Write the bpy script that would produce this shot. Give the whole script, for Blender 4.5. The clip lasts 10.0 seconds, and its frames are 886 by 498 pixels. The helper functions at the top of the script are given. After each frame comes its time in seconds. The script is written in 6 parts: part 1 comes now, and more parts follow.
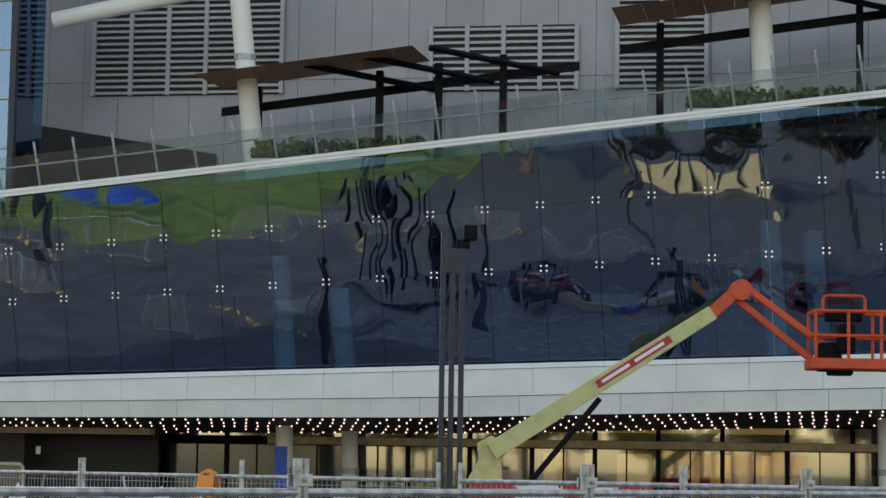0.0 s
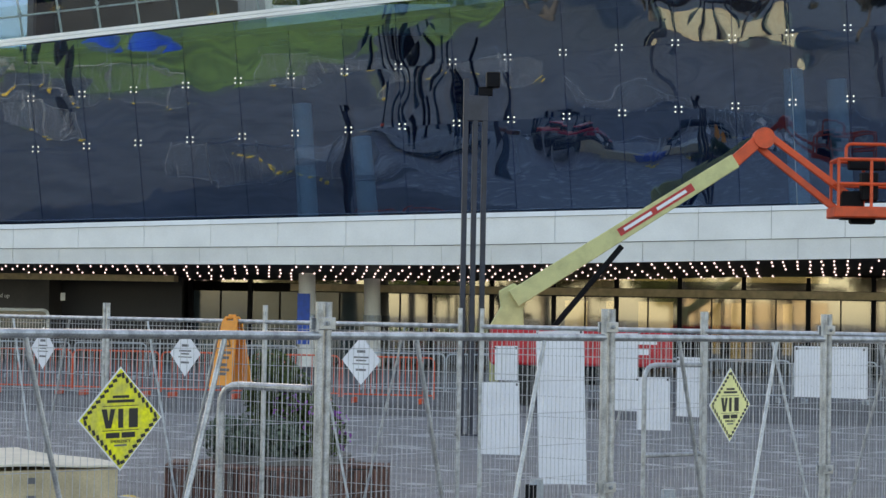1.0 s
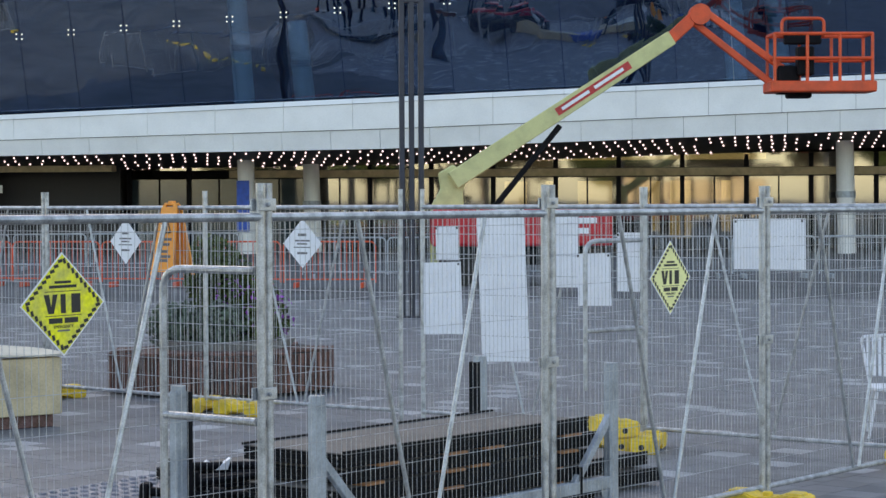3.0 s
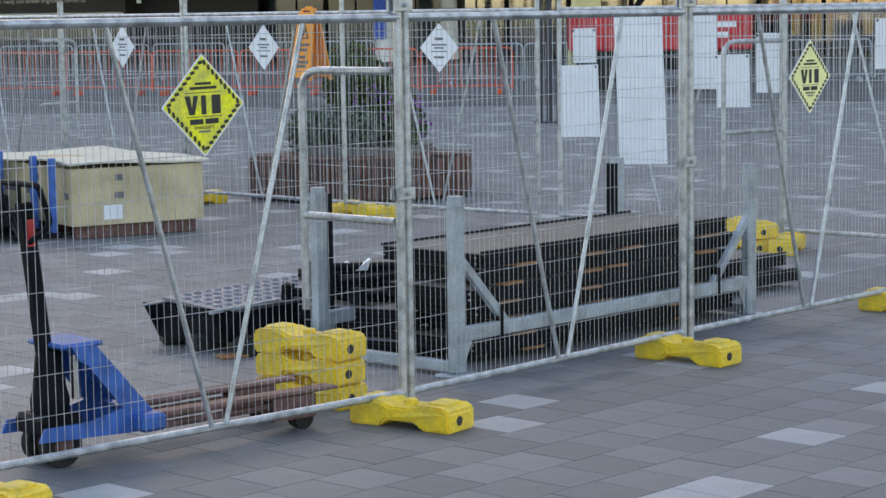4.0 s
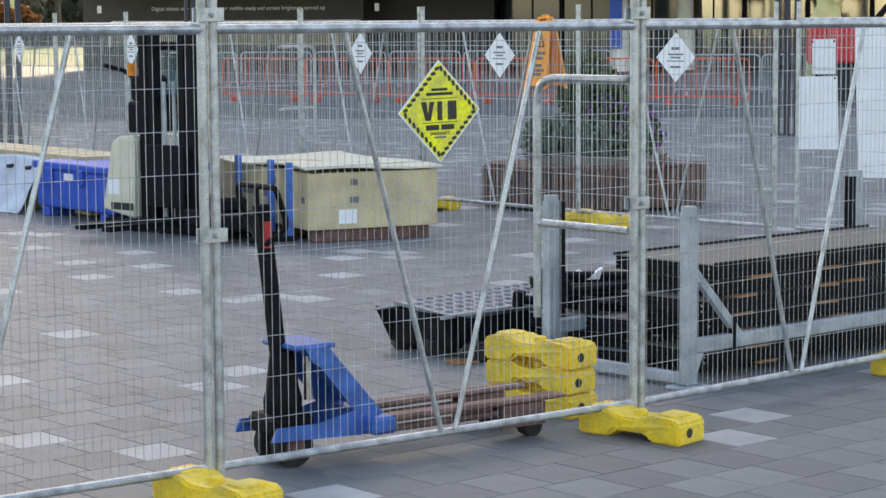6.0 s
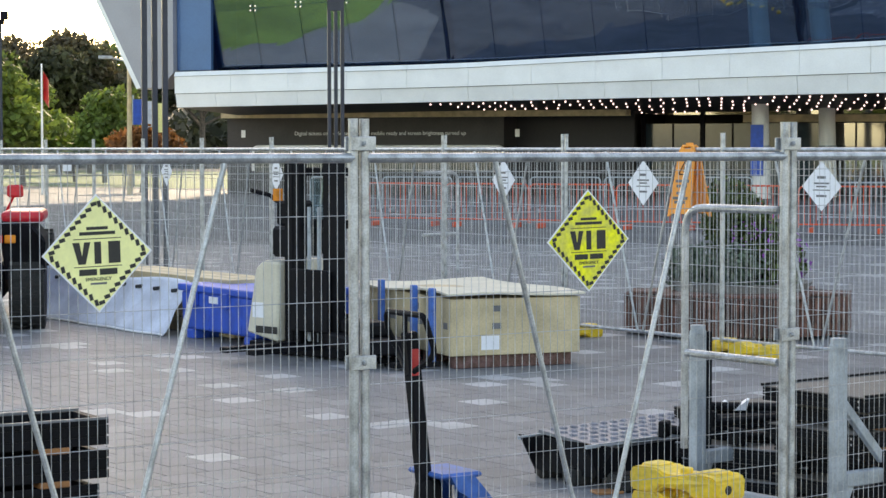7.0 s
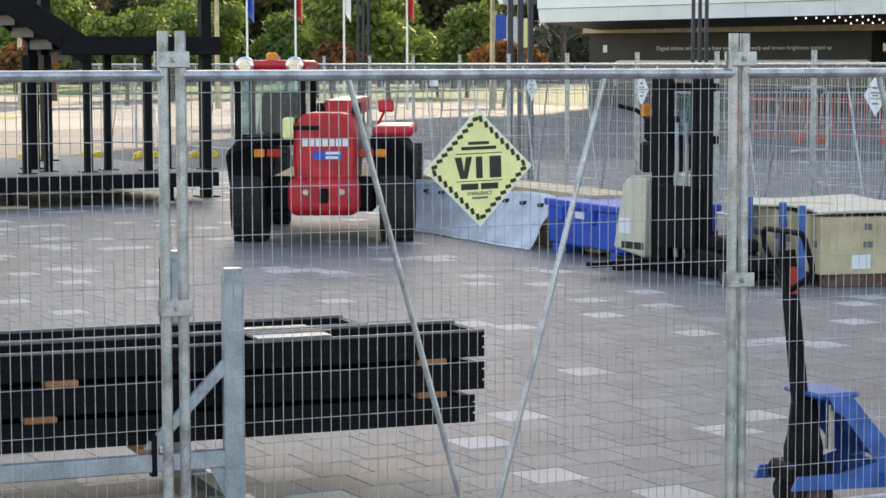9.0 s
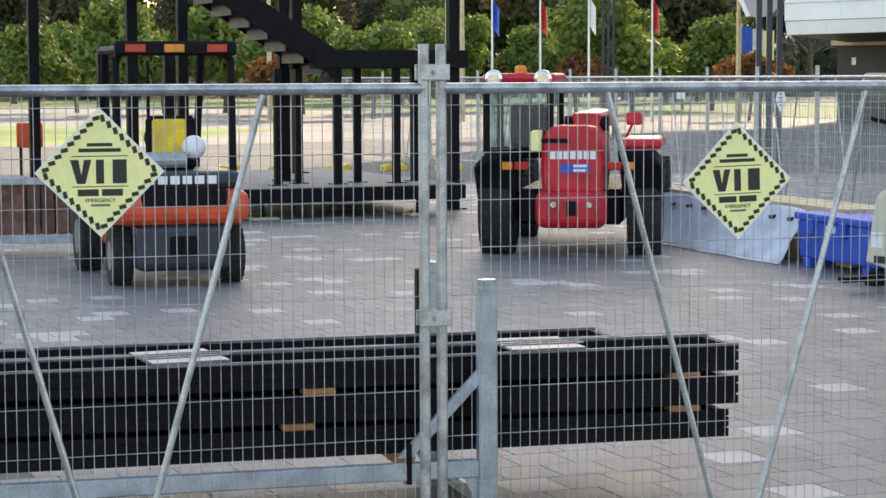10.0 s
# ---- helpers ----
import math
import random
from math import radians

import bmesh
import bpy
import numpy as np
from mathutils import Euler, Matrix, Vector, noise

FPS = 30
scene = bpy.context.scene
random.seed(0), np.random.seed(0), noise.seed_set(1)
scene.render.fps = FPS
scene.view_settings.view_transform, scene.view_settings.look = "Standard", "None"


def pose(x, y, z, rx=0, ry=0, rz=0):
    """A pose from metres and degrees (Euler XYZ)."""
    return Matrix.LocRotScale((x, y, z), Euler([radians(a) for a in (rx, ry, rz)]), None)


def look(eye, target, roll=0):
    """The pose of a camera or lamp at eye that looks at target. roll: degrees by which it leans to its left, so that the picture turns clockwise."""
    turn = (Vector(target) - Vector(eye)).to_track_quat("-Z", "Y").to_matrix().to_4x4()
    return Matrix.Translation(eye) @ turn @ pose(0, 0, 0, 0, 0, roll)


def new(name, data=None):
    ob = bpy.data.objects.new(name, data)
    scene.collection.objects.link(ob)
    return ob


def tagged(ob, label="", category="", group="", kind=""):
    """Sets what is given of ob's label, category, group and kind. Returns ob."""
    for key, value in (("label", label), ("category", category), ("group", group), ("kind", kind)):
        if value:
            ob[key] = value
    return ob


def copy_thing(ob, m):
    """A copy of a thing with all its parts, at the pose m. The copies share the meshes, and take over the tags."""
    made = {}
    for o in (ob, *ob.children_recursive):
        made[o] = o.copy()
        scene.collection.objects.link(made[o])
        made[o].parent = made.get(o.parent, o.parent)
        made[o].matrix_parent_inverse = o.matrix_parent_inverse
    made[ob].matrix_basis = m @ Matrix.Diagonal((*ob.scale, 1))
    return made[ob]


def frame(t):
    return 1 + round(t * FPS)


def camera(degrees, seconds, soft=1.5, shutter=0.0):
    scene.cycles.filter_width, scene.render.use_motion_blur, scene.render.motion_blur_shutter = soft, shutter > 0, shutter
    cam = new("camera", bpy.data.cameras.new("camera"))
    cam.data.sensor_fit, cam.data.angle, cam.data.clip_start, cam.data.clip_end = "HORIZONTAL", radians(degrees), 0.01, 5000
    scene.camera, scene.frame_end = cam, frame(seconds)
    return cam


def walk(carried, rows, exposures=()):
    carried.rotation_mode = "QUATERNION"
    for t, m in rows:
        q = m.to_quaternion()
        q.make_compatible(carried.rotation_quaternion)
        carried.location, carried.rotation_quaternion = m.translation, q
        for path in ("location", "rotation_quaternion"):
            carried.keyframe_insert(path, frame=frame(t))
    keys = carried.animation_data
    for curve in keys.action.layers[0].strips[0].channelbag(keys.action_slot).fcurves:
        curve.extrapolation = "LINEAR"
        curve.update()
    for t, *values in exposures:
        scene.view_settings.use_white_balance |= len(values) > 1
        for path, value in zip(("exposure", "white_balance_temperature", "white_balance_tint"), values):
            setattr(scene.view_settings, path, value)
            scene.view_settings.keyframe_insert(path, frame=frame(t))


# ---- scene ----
cam = camera(23.67, 10.0)
# seconds, x, y, z, tilt from straight down, heading, roll
PATH = [
    (0.0, -0.001, 0.017, 2.103, 95.950, -0.536, 0.922),
    (0.5, 0.000, 0.016, 2.097, 93.487, 0.077, 1.025),
    (1.0, 0.000, 0.000, 2.083, 91.835, 0.000, 1.051),
    (1.5, -0.009, 0.004, 2.077, 89.356, -0.571, 0.552),
    (2.0, -0.002, 0.005, 2.079, 89.251, -1.226, 0.032),
    (2.2, -0.005, -0.003, 2.076, 89.229, -2.181, -0.040),
    (3.3, -0.001, -0.015, 2.048, 87.880, -0.810, -0.618),
    (3.5, -0.002, -0.020, 2.044, 86.869, 0.450, -0.614),
    (4.0, -0.000, -0.054, 2.015, 83.541, 2.129, -0.869),
    (4.5, 0.004, -0.053, 2.013, 82.453, 1.929, -0.770),
    (5.0, 0.003, -0.048, 2.007, 82.489, 1.990, -0.580),
    (5.5, -0.009, -0.050, 2.005, 82.939, 5.693, -0.593),
    (6.0, -0.009, -0.036, 2.006, 83.861, 8.418, -0.370),
    (6.2, -0.018, -0.035, 2.004, 84.708, 9.276, 0.088),
    (7.3, -0.067, -0.041, 2.029, 87.490, 13.386, -0.156),
    (7.5, -0.072, -0.046, 2.026, 87.197, 14.405, -0.045),
    (8.0, -0.080, -0.054, 2.023, 85.271, 16.969, 0.025),
    (8.5, -0.097, -0.057, 2.025, 84.560, 19.175, -0.129),
    (9.0, -0.134, -0.064, 2.026, 84.966, 21.851, -0.117),
    (9.5, -0.161, -0.082, 2.024, 85.361, 25.017, -0.103),
    (10.0, -0.176, -0.113, 2.023, 85.343, 28.418, -0.243),
]
walk(cam, [(t, pose(x, y, z, rx, 0, rz) @ pose(0, 0, 0, 0, 0, rr)) for t, x, y, z, rx, rz, rr in PATH],
     exposures=[(0.0, 1.1, 9200, 13), (1.0, 1.5, 8300, 14), (2.0, 1.5, 7700, 15), (4.5, 1.7, 8100, 13), (6.0, 1.8, 8300, 13), (7.5, 1.85, 8500, 13), (10.0, 1.75, 8400, 14)])

# ---- world and sun ----
SUN_EL, SUN_AZ = 24.0, 8.0       # low behind the stadium, whose shade covers the plaza
world = bpy.data.worlds.new("sky")
scene.world = world
world.use_nodes = True
wn = world.node_tree
sky = wn.nodes.new("ShaderNodeTexSky")
sky.sky_type = "NISHITA"
sky.sun_disc = False
sky.sun_elevation = radians(SUN_EL)
sky.sun_rotation = radians(-SUN_AZ)
sky.dust_density = 1.0
bg = wn.nodes["Background"]
wn.links.new(sky.outputs["Color"], bg.inputs["Color"])
bg.inputs["Strength"].default_value = 0.15
sun = new("sun", bpy.data.lights.new("sun", "SUN"))
sun.data.energy, sun.data.angle, sun.data.color = 2.2, radians(0.5), (1.0, 0.9, 0.74)
sd = Vector((-math.sin(radians(SUN_AZ)) * math.cos(radians(SUN_EL)), math.cos(radians(SUN_AZ)) * math.cos(radians(SUN_EL)), math.sin(radians(SUN_EL))))
sun.matrix_world = look(sd * 60, (0, 0, 0))

# ---- materials ----
def mat(name, base, rough=0.6, metal=0.0, var=0.15, scale=8.0, grain=60.0, bump=0.1, dirt=None, spec=0.5, rnd=0.0, island=False):
    """Two scales of colour variation, roughness variation and a fine bump."""
    m = bpy.data.materials.new(name)
    m.use_nodes = True
    n, l = m.node_tree.nodes, m.node_tree.links
    b = n["Principled BSDF"]
    tc = n.new("ShaderNodeTexCoord")
    n1, n2 = n.new("ShaderNodeTexNoise"), n.new("ShaderNodeTexNoise")
    n1.inputs["Scale"].default_value, n2.inputs["Scale"].default_value = scale, grain
    n1.inputs["Detail"].default_value = 5
    l.new(tc.outputs["Object"], n1.inputs["Vector"])
    l.new(tc.outputs["Object"], n2.inputs["Vector"])
    ramp = n.new("ShaderNodeValToRGB")
    d = dirt or tuple(c * (1 - 1.6 * var) for c in base)
    ramp.color_ramp.elements[0].color, ramp.color_ramp.elements[0].position = (*d, 1), 0.3
    ramp.color_ramp.elements[1].color, ramp.color_ramp.elements[1].position = (*[min(1, c * (1 + 0.5 * var)) for c in base], 1), 0.62
    l.new(n1.outputs["Fac"], ramp.inputs["Fac"])
    mix = n.new("ShaderNodeMix")
    mix.data_type, mix.blend_type = "RGBA", "MULTIPLY"
    mix.inputs["Factor"].default_value = min(1, var * 1.5)
    l.new(ramp.outputs["Color"], mix.inputs["A"])
    g = n.new("ShaderNodeValToRGB")
    g.color_ramp.elements[0].color, g.color_ramp.elements[0].position = (0.45, 0.45, 0.45, 1), 0.3
    g.color_ramp.elements[1].position = 0.6
    l.new(n2.outputs["Fac"], g.inputs["Fac"])
    l.new(g.outputs["Color"], mix.inputs["B"])
    col = mix.outputs["Result"]
    if rnd:
        info = n.new("ShaderNodeNewGeometry" if island else "ShaderNodeObjectInfo")
        hs = n.new("ShaderNodeHueSaturation")
        mr = n.new("ShaderNodeMapRange")
        mr.inputs["To Min"].default_value, mr.inputs["To Max"].default_value = 1 - rnd, 1 + rnd
        l.new(info.outputs["Random Per Island" if island else "Random"], mr.inputs["Value"])
        l.new(mr.outputs["Result"], hs.inputs["Value"])
        l.new(col, hs.inputs["Color"])
        col = hs.outputs["Color"]
    l.new(col, b.inputs["Base Color"])
    rr = n.new("ShaderNodeMapRange")
    rr.inputs["To Min"].default_value, rr.inputs["To Max"].default_value = max(0.03, rough - 0.12), min(1, rough + 0.12)
    l.new(n1.outputs["Fac"], rr.inputs["Value"])
    l.new(rr.outputs["Result"], b.inputs["Roughness"])
    b.inputs["Metallic"].default_value = metal
    b.inputs["Specular IOR Level"].default_value = spec
    if bump:
        bp = n.new("ShaderNodeBump")
        bp.inputs["Strength"].default_value, bp.inputs["Distance"].default_value = bump, 0.01
        l.new(n2.outputs["Fac"], bp.inputs["Height"])
        l.new(bp.outputs["Normal"], b.inputs["Normal"])
    return m


def emit(name, c, s):
    m = bpy.data.materials.new(name)
    m.use_nodes = True
    b = m.node_tree.nodes["Principled BSDF"]
    b.inputs["Base Color"].default_value = (*c, 1)
    b.inputs["Emission Color"].default_value, b.inputs["Emission Strength"].default_value = (*c, 1), s
    return m


def paver(name, island):
    """Basalt pavers: mid-grey ones, some lighter, a few nearly white."""
    m = mat(name, (0.2, 0.2, 0.208), 0.62, 0, 0.17, 2.2, 70, 0.1, spec=0.4)
    n, l = m.node_tree.nodes, m.node_tree.links
    b = n["Principled BSDF"]
    old = b.inputs["Base Color"].links[0].from_socket
    info = n.new("ShaderNodeNewGeometry" if island else "ShaderNodeObjectInfo")
    r = n.new("ShaderNodeValToRGB")
    r.color_ramp.interpolation = "CONSTANT"
    e = r.color_ramp.elements
    e[0].color, e[1].position, e[1].color = (0.88, 0.87, 0.87, 1), 0.3, (1.0, 1.0, 1.0, 1)
    for pos, c in ((0.55, 0.94), (0.74, 1.08), (0.88, 1.2), (0.925, 2.1)):
        q = e.new(pos)
        q.color = (c, c, c * 0.985, 1)
    l.new(info.outputs["Random Per Island" if island else "Random"], r.inputs["Fac"])
    mx = n.new("ShaderNodeMix")
    mx.data_type, mx.blend_type = "RGBA", "MULTIPLY"
    mx.inputs["Factor"].default_value = 1
    l.new(old, mx.inputs["A"])
    l.new(r.outputs["Color"], mx.inputs["B"])
    l.new(mx.outputs["Result"], b.inputs["Base Color"])
    return m


M = {}
M["joint"] = mat("paving_joint", (0.12, 0.12, 0.125), 0.9, 0, 0.3, 0.4, 30)
M["paver"] = paver("basalt_paver", False)
M["pavers"] = paver("basalt_pavers", True)
M["pale"] = mat("pale_concrete", (0.25, 0.245, 0.235), 0.85, 0, 0.15, 0.2, 12)
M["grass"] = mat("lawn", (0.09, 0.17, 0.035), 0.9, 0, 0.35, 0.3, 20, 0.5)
# brighter copy of the lawn, sunlight put into the colour for glass reflections
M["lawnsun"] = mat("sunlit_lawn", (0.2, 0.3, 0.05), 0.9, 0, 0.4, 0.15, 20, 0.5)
M["galv"] = mat("galvanised_steel", (0.5, 0.52, 0.54), 0.42, 0.75, 0.3, 14, 120, 0.08, dirt=(0.3, 0.31, 0.32))
M["wire"] = mat("galvanised_wire", (0.55, 0.56, 0.57), 0.5, 0.7, 0.25, 9, 60, 0)
M["yellow"] = mat("yellow_plastic", (0.92, 0.6, 0.035), 0.5, 0, 0.2, 6, 50, 0.15, dirt=(0.66, 0.47, 0.08), rnd=0.06)
M["black"] = mat("black_paint", (0.008, 0.008, 0.0105), 0.6, 0, 0.3, 6, 60, 0.1, spec=0.12)
M["rubber"] = mat("rubber", (0.022, 0.022, 0.022), 0.85, 0, 0.4, 10, 60, 0.3, dirt=(0.035, 0.033, 0.03), spec=0.3)
M["steel"] = mat("grey_steel", (0.42, 0.47, 0.52), 0.45, 0.35, 0.2, 7, 80, 0.06)
M["pole"] = mat("charcoal_steel", (0.035, 0.038, 0.055), 0.45, 0.2, 0.2, 3, 40, 0.05)
M["white"] = mat("white_panel", (0.85, 0.85, 0.84), 0.5, 0, 0.06, 0.6, 20, 0.02)
M["paper"] = mat("white_sheet", (0.85, 0.86, 0.9), 0.6, 0, 0.05, 3, 30, 0.05)
M["cladding"] = mat("grey_cladding", (0.34, 0.34, 0.38), 0.5, 0.2, 0.08, 0.5, 15, 0.03, rnd=0.05)
M["louvre"] = mat("louvre_dark", (0.02, 0.02, 0.022), 0.7)
M["slat"] = mat("louvre_slat", (0.4, 0.4, 0.43), 0.5, 0.3, 0.1)
M["darkwall"] = mat("dark_wall", (0.055, 0.05, 0.048), 0.7, 0, 0.2, 1, 10)
# the dimness of the rooms behind the glass is painted into this blue
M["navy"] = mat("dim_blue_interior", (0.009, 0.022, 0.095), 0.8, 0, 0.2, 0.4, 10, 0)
M["bluepanel"] = mat("blue_cladding", (0.06, 0.14, 0.3), 0.35, 0.3, 0.1, 0.5, 15, 0.02)
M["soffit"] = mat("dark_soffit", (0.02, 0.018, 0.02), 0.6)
M["timber"] = mat("cedar_board", (0.45, 0.19, 0.065), 0.6, 0, 0.3, 5, 70, 0.1, rnd=0.12)
M["slatwood"] = mat("weathered_hardwood", (0.17, 0.075, 0.055), 0.7, 0, 0.35, 9, 80, 0.2, rnd=0.3)
M["ply"] = mat("plywood_cream", (0.62, 0.5, 0.31), 0.65, 0, 0.18, 3, 50, 0.08)
M["creamlid"] = mat("pale_sheet", (0.68, 0.63, 0.5), 0.6, 0, 0.1, 3, 50, 0.05)
M["cream"] = mat("cream_paint", (0.62, 0.6, 0.28), 0.5, 0, 0.12, 3, 40, 0.05)
M["orange"] = mat("orange_paint", (0.78, 0.085, 0.018), 0.45, 0, 0.15, 3, 40, 0.05)
M["red"] = mat("red_paint", (0.62, 0.015, 0.03), 0.32, 0, 0.2, 4, 40, 0.05)
M["redorange"] = mat("forklift_orange", (0.72, 0.09, 0.035), 0.4, 0, 0.15, 4, 40, 0.05)
M["blue"] = mat("blue_paint", (0.025, 0.13, 0.46), 0.45, 0, 0.25, 8, 60, 0.1)
M["bluebin"] = mat("blue_plastic", (0.015, 0.1, 0.55), 0.5, 0, 0.15, 5, 50, 0.08)
M["rust"] = mat("worn_red_steel", (0.2, 0.11, 0.1), 0.7, 0.3, 0.4, 9, 60, 0.2, dirt=(0.12, 0.06, 0.04))
M["lime"] = mat("lime_sign", (0.95, 0.92, 0.42), 0.4, 0, 0.06, 9, 60, 0.02)
M["limeold"] = mat("yellow_sign", (0.92, 0.84, 0.015), 0.4, 0, 0.25, 11, 50, 0.02, dirt=(0.6, 0.56, 0.14))
M["ink"] = mat("black_ink", (0.02, 0.02, 0.02), 0.5)
M["inkgrey"] = mat("faded_ink", (0.16, 0.16, 0.17), 0.6)
M["signorange"] = mat("orange_plastic", (0.95, 0.34, 0.045), 0.5, 0, 0.1, 3, 30, 0.03)
M["signred"] = mat("red_sign", (0.55, 0.03, 0.03), 0.4)
M["tarp"] = mat("pale_tarpaulin", (0.66, 0.71, 0.82), 0.6, 0, 0.12, 3, 40, 0.2)
M["alu"] = mat("chequer_aluminium", (0.22, 0.235, 0.27), 0.5, 0.7, 0.2, 20, 90, 0.4)
M["decktop"] = mat("deck_ply", (0.14, 0.125, 0.11), 0.65, 0, 0.2, 5, 60, 0.1)
M["bark"] = mat("bark", (0.16, 0.13, 0.1), 0.9, 0, 0.35, 4, 30, 0.5)
M["leaf"] = mat("leaf_green", (0.075, 0.11, 0.025), 0.7, 0, 0.3, 0.5, 9, 0, rnd=0.45, island=True)
M["leafbright"] = mat("leaf_fresh", (0.15, 0.22, 0.04), 0.7, 0, 0.3, 0.5, 9, 0, rnd=0.4, island=True)
M["leafdark"] = mat("leaf_dark", (0.07, 0.075, 0.036), 0.75, 0, 0.3, 0.3, 7, 0, rnd=0.45, island=True)
M["leafautumn"] = mat("leaf_autumn", (0.24, 0.1, 0.03), 0.75, 0, 0.3, 0.5, 9, 0, rnd=0.4, island=True)
M["leafolive"] = mat("leaf_olive", (0.11, 0.092, 0.045), 0.75, 0, 0.3, 0.3, 7, 0, rnd=0.4, island=True)
M["purple"] = mat("purple_petals", (0.3, 0.06, 0.4), 0.7, 0, 0.2, 5, 30, 0, rnd=0.3, island=True)
M["sage"] = mat("leaf_sage", (0.13, 0.18, 0.13), 0.8, 0, 0.3, 2, 20, 0, rnd=0.35, island=True)
for key in ("leaf", "leafbright", "leafdark", "leafautumn", "leafolive", "sage"):
    nt = M[key].node_tree
    tr, mx = nt.nodes.new("ShaderNodeBsdfTranslucent"), nt.nodes.new("ShaderNodeMixShader")
    pb = nt.nodes["Principled BSDF"]
    nt.links.new(pb.inputs["Base Color"].links[0].from_socket, tr.inputs["Color"])
    mx.inputs["Fac"].default_value = 0.3
    nt.links.new(pb.outputs[0], mx.inputs[1])
    nt.links.new(tr.outputs[0], mx.inputs[2])
    nt.links.new(mx.outputs[0], nt.nodes["Material Output"].inputs["Surface"])
M["clear"] = mat("window_glass", (0.03, 0.05, 0.06), 0.06, 0, 0.1, 1, 5, 0, spec=1.0)
M["lampred"] = mat("red_lens", (0.5, 0.02, 0.01), 0.2)
M["lampamber"] = mat("amber_lens", (0.8, 0.25, 0.02), 0.2)
M["chrome"] = mat("bright_metal", (0.7, 0.7, 0.72), 0.2, 1.0, 0.1)
M["bulb"] = emit("soffit_bulb", (1.0, 0.8, 0.88), 0.75)
# glow that stands in for warm light seen in the entrance glass
M["warmin"] = emit("lit_interior", (1.0, 0.74, 0.36), 0.24)


def facade_glass():
    """Blue tinted glass, half see-through, each pane slightly bowed so that its reflections ripple."""
    m = bpy.data.materials.new("tinted_facade_glass")
    m.use_nodes = True
    n, l = m.node_tree.nodes, m.node_tree.links
    g, t, x = n.new("ShaderNodeBsdfGlossy"), n.new("ShaderNodeBsdfTransparent"), n.new("ShaderNodeMixShader")
    g.inputs["Color"].default_value = (0.58, 0.76, 1.0, 1)
    g.inputs["Roughness"].default_value = 0.01
    t.inputs["Color"].default_value = (0.36, 0.54, 0.66, 1)
    x.inputs["Fac"].default_value = 0.235
    tc = n.new("ShaderNodeTexCoord")
    w = n.new("ShaderNodeTexNoise")
    w.inputs["Scale"].default_value, w.inputs["Detail"].default_value = 0.42, 1.0
    l.new(tc.outputs["Object"], w.inputs["Vector"])
    bp = n.new("ShaderNodeBump")
    bp.inputs["Strength"].default_value, bp.inputs["Distance"].default_value = 0.09, 0.2
    l.new(w.outputs["Fac"], bp.inputs["Height"])
    l.new(bp.outputs["Normal"], g.inputs["Normal"])
    l.new(t.outputs[0], x.inputs[1])
    l.new(g.outputs[0], x.inputs[2])
    l.new(x.outputs[0], n["Material Output"].inputs["Surface"])
    return m


M["facade"] = facade_glass()


def clear_glass(name, tint=(0.8, 0.9, 0.88), keep=0.75):
    m = bpy.data.materials.new(name)
    m.use_nodes = True
    n, l = m.node_tree.nodes, m.node_tree.links
    out = n["Material Output"]
    t, g, x = n.new("ShaderNodeBsdfTransparent"), n.new("ShaderNodeBsdfGlossy"), n.new("ShaderNodeMixShader")
    t.inputs["Color"].default_value = (*tint, 1)
    g.inputs["Roughness"].default_value = 0.03
    x.inputs["Fac"].default_value = 1 - keep
    l.new(t.outputs[0], x.inputs[1])
    l.new(g.outputs[0], x.inputs[2])
    l.new(x.outputs[0], out.inputs["Surface"])
    return m


M["balglass"] = clear_glass("balustrade_glass", (0.88, 0.94, 0.92), 0.9)
M["cabglass"] = clear_glass("cab_glass", (0.76, 0.88, 0.9), 0.85)
M["doorglass"] = clear_glass("door_glass", (0.6, 0.62, 0.55), 0.7)

# ---- mesh helpers ----
def link(name, bm, material, parent=None, label="", smooth=False):
    me = bpy.data.meshes.new(name)
    bm.to_mesh(me)
    bm.free()
    for mm in (material if isinstance(material, (list, tuple)) else [material]):
        me.materials.append(M[mm])
    if smooth:
        for poly in me.polygons:
            poly.use_smooth = True
    ob = new(name, me)
    if parent:
        ob.parent = parent
    if label:
        ob["label"] = label
    return ob


def part(name, bm, material, parent, label="", smooth=False):
    return link(name, bm, material, parent, label, smooth)


def thing(name, m, label, category, group="", kind=""):
    e = new(name)
    e.matrix_world = m
    return tagged(e, label, category, group, kind)


def add(bm, o):
    """Joins a second bmesh into bm."""
    me = bpy.data.meshes.new("tmp")
    o.to_mesh(me)
    o.free()
    bm.from_mesh(me)
    bpy.data.meshes.remove(me)
    return bm


def box(x0, x1, y0, y1, z0, z1, bev=0.0, m=None, seg=1):
    bm = bmesh.new()
    bmesh.ops.create_cube(bm, size=1)
    for v in bm.verts:
        v.co = Vector(((x0 + x1) / 2 + v.co.x * (x1 - x0), (y0 + y1) / 2 + v.co.y * (y1 - y0), (z0 + z1) / 2 + v.co.z * (z1 - z0)))
    if bev:
        bmesh.ops.bevel(bm, geom=bm.edges[:], offset=bev, segments=seg, affect="EDGES", profile=0.5)
    if m:
        bm.transform(m)
    return bm


def moved(bm, m):
    bm.transform(m)
    return bm


def boxes(rows, bev=0.0):
    bm = bmesh.new()
    for r in rows:
        add(bm, box(*r, bev=bev))
    return bm


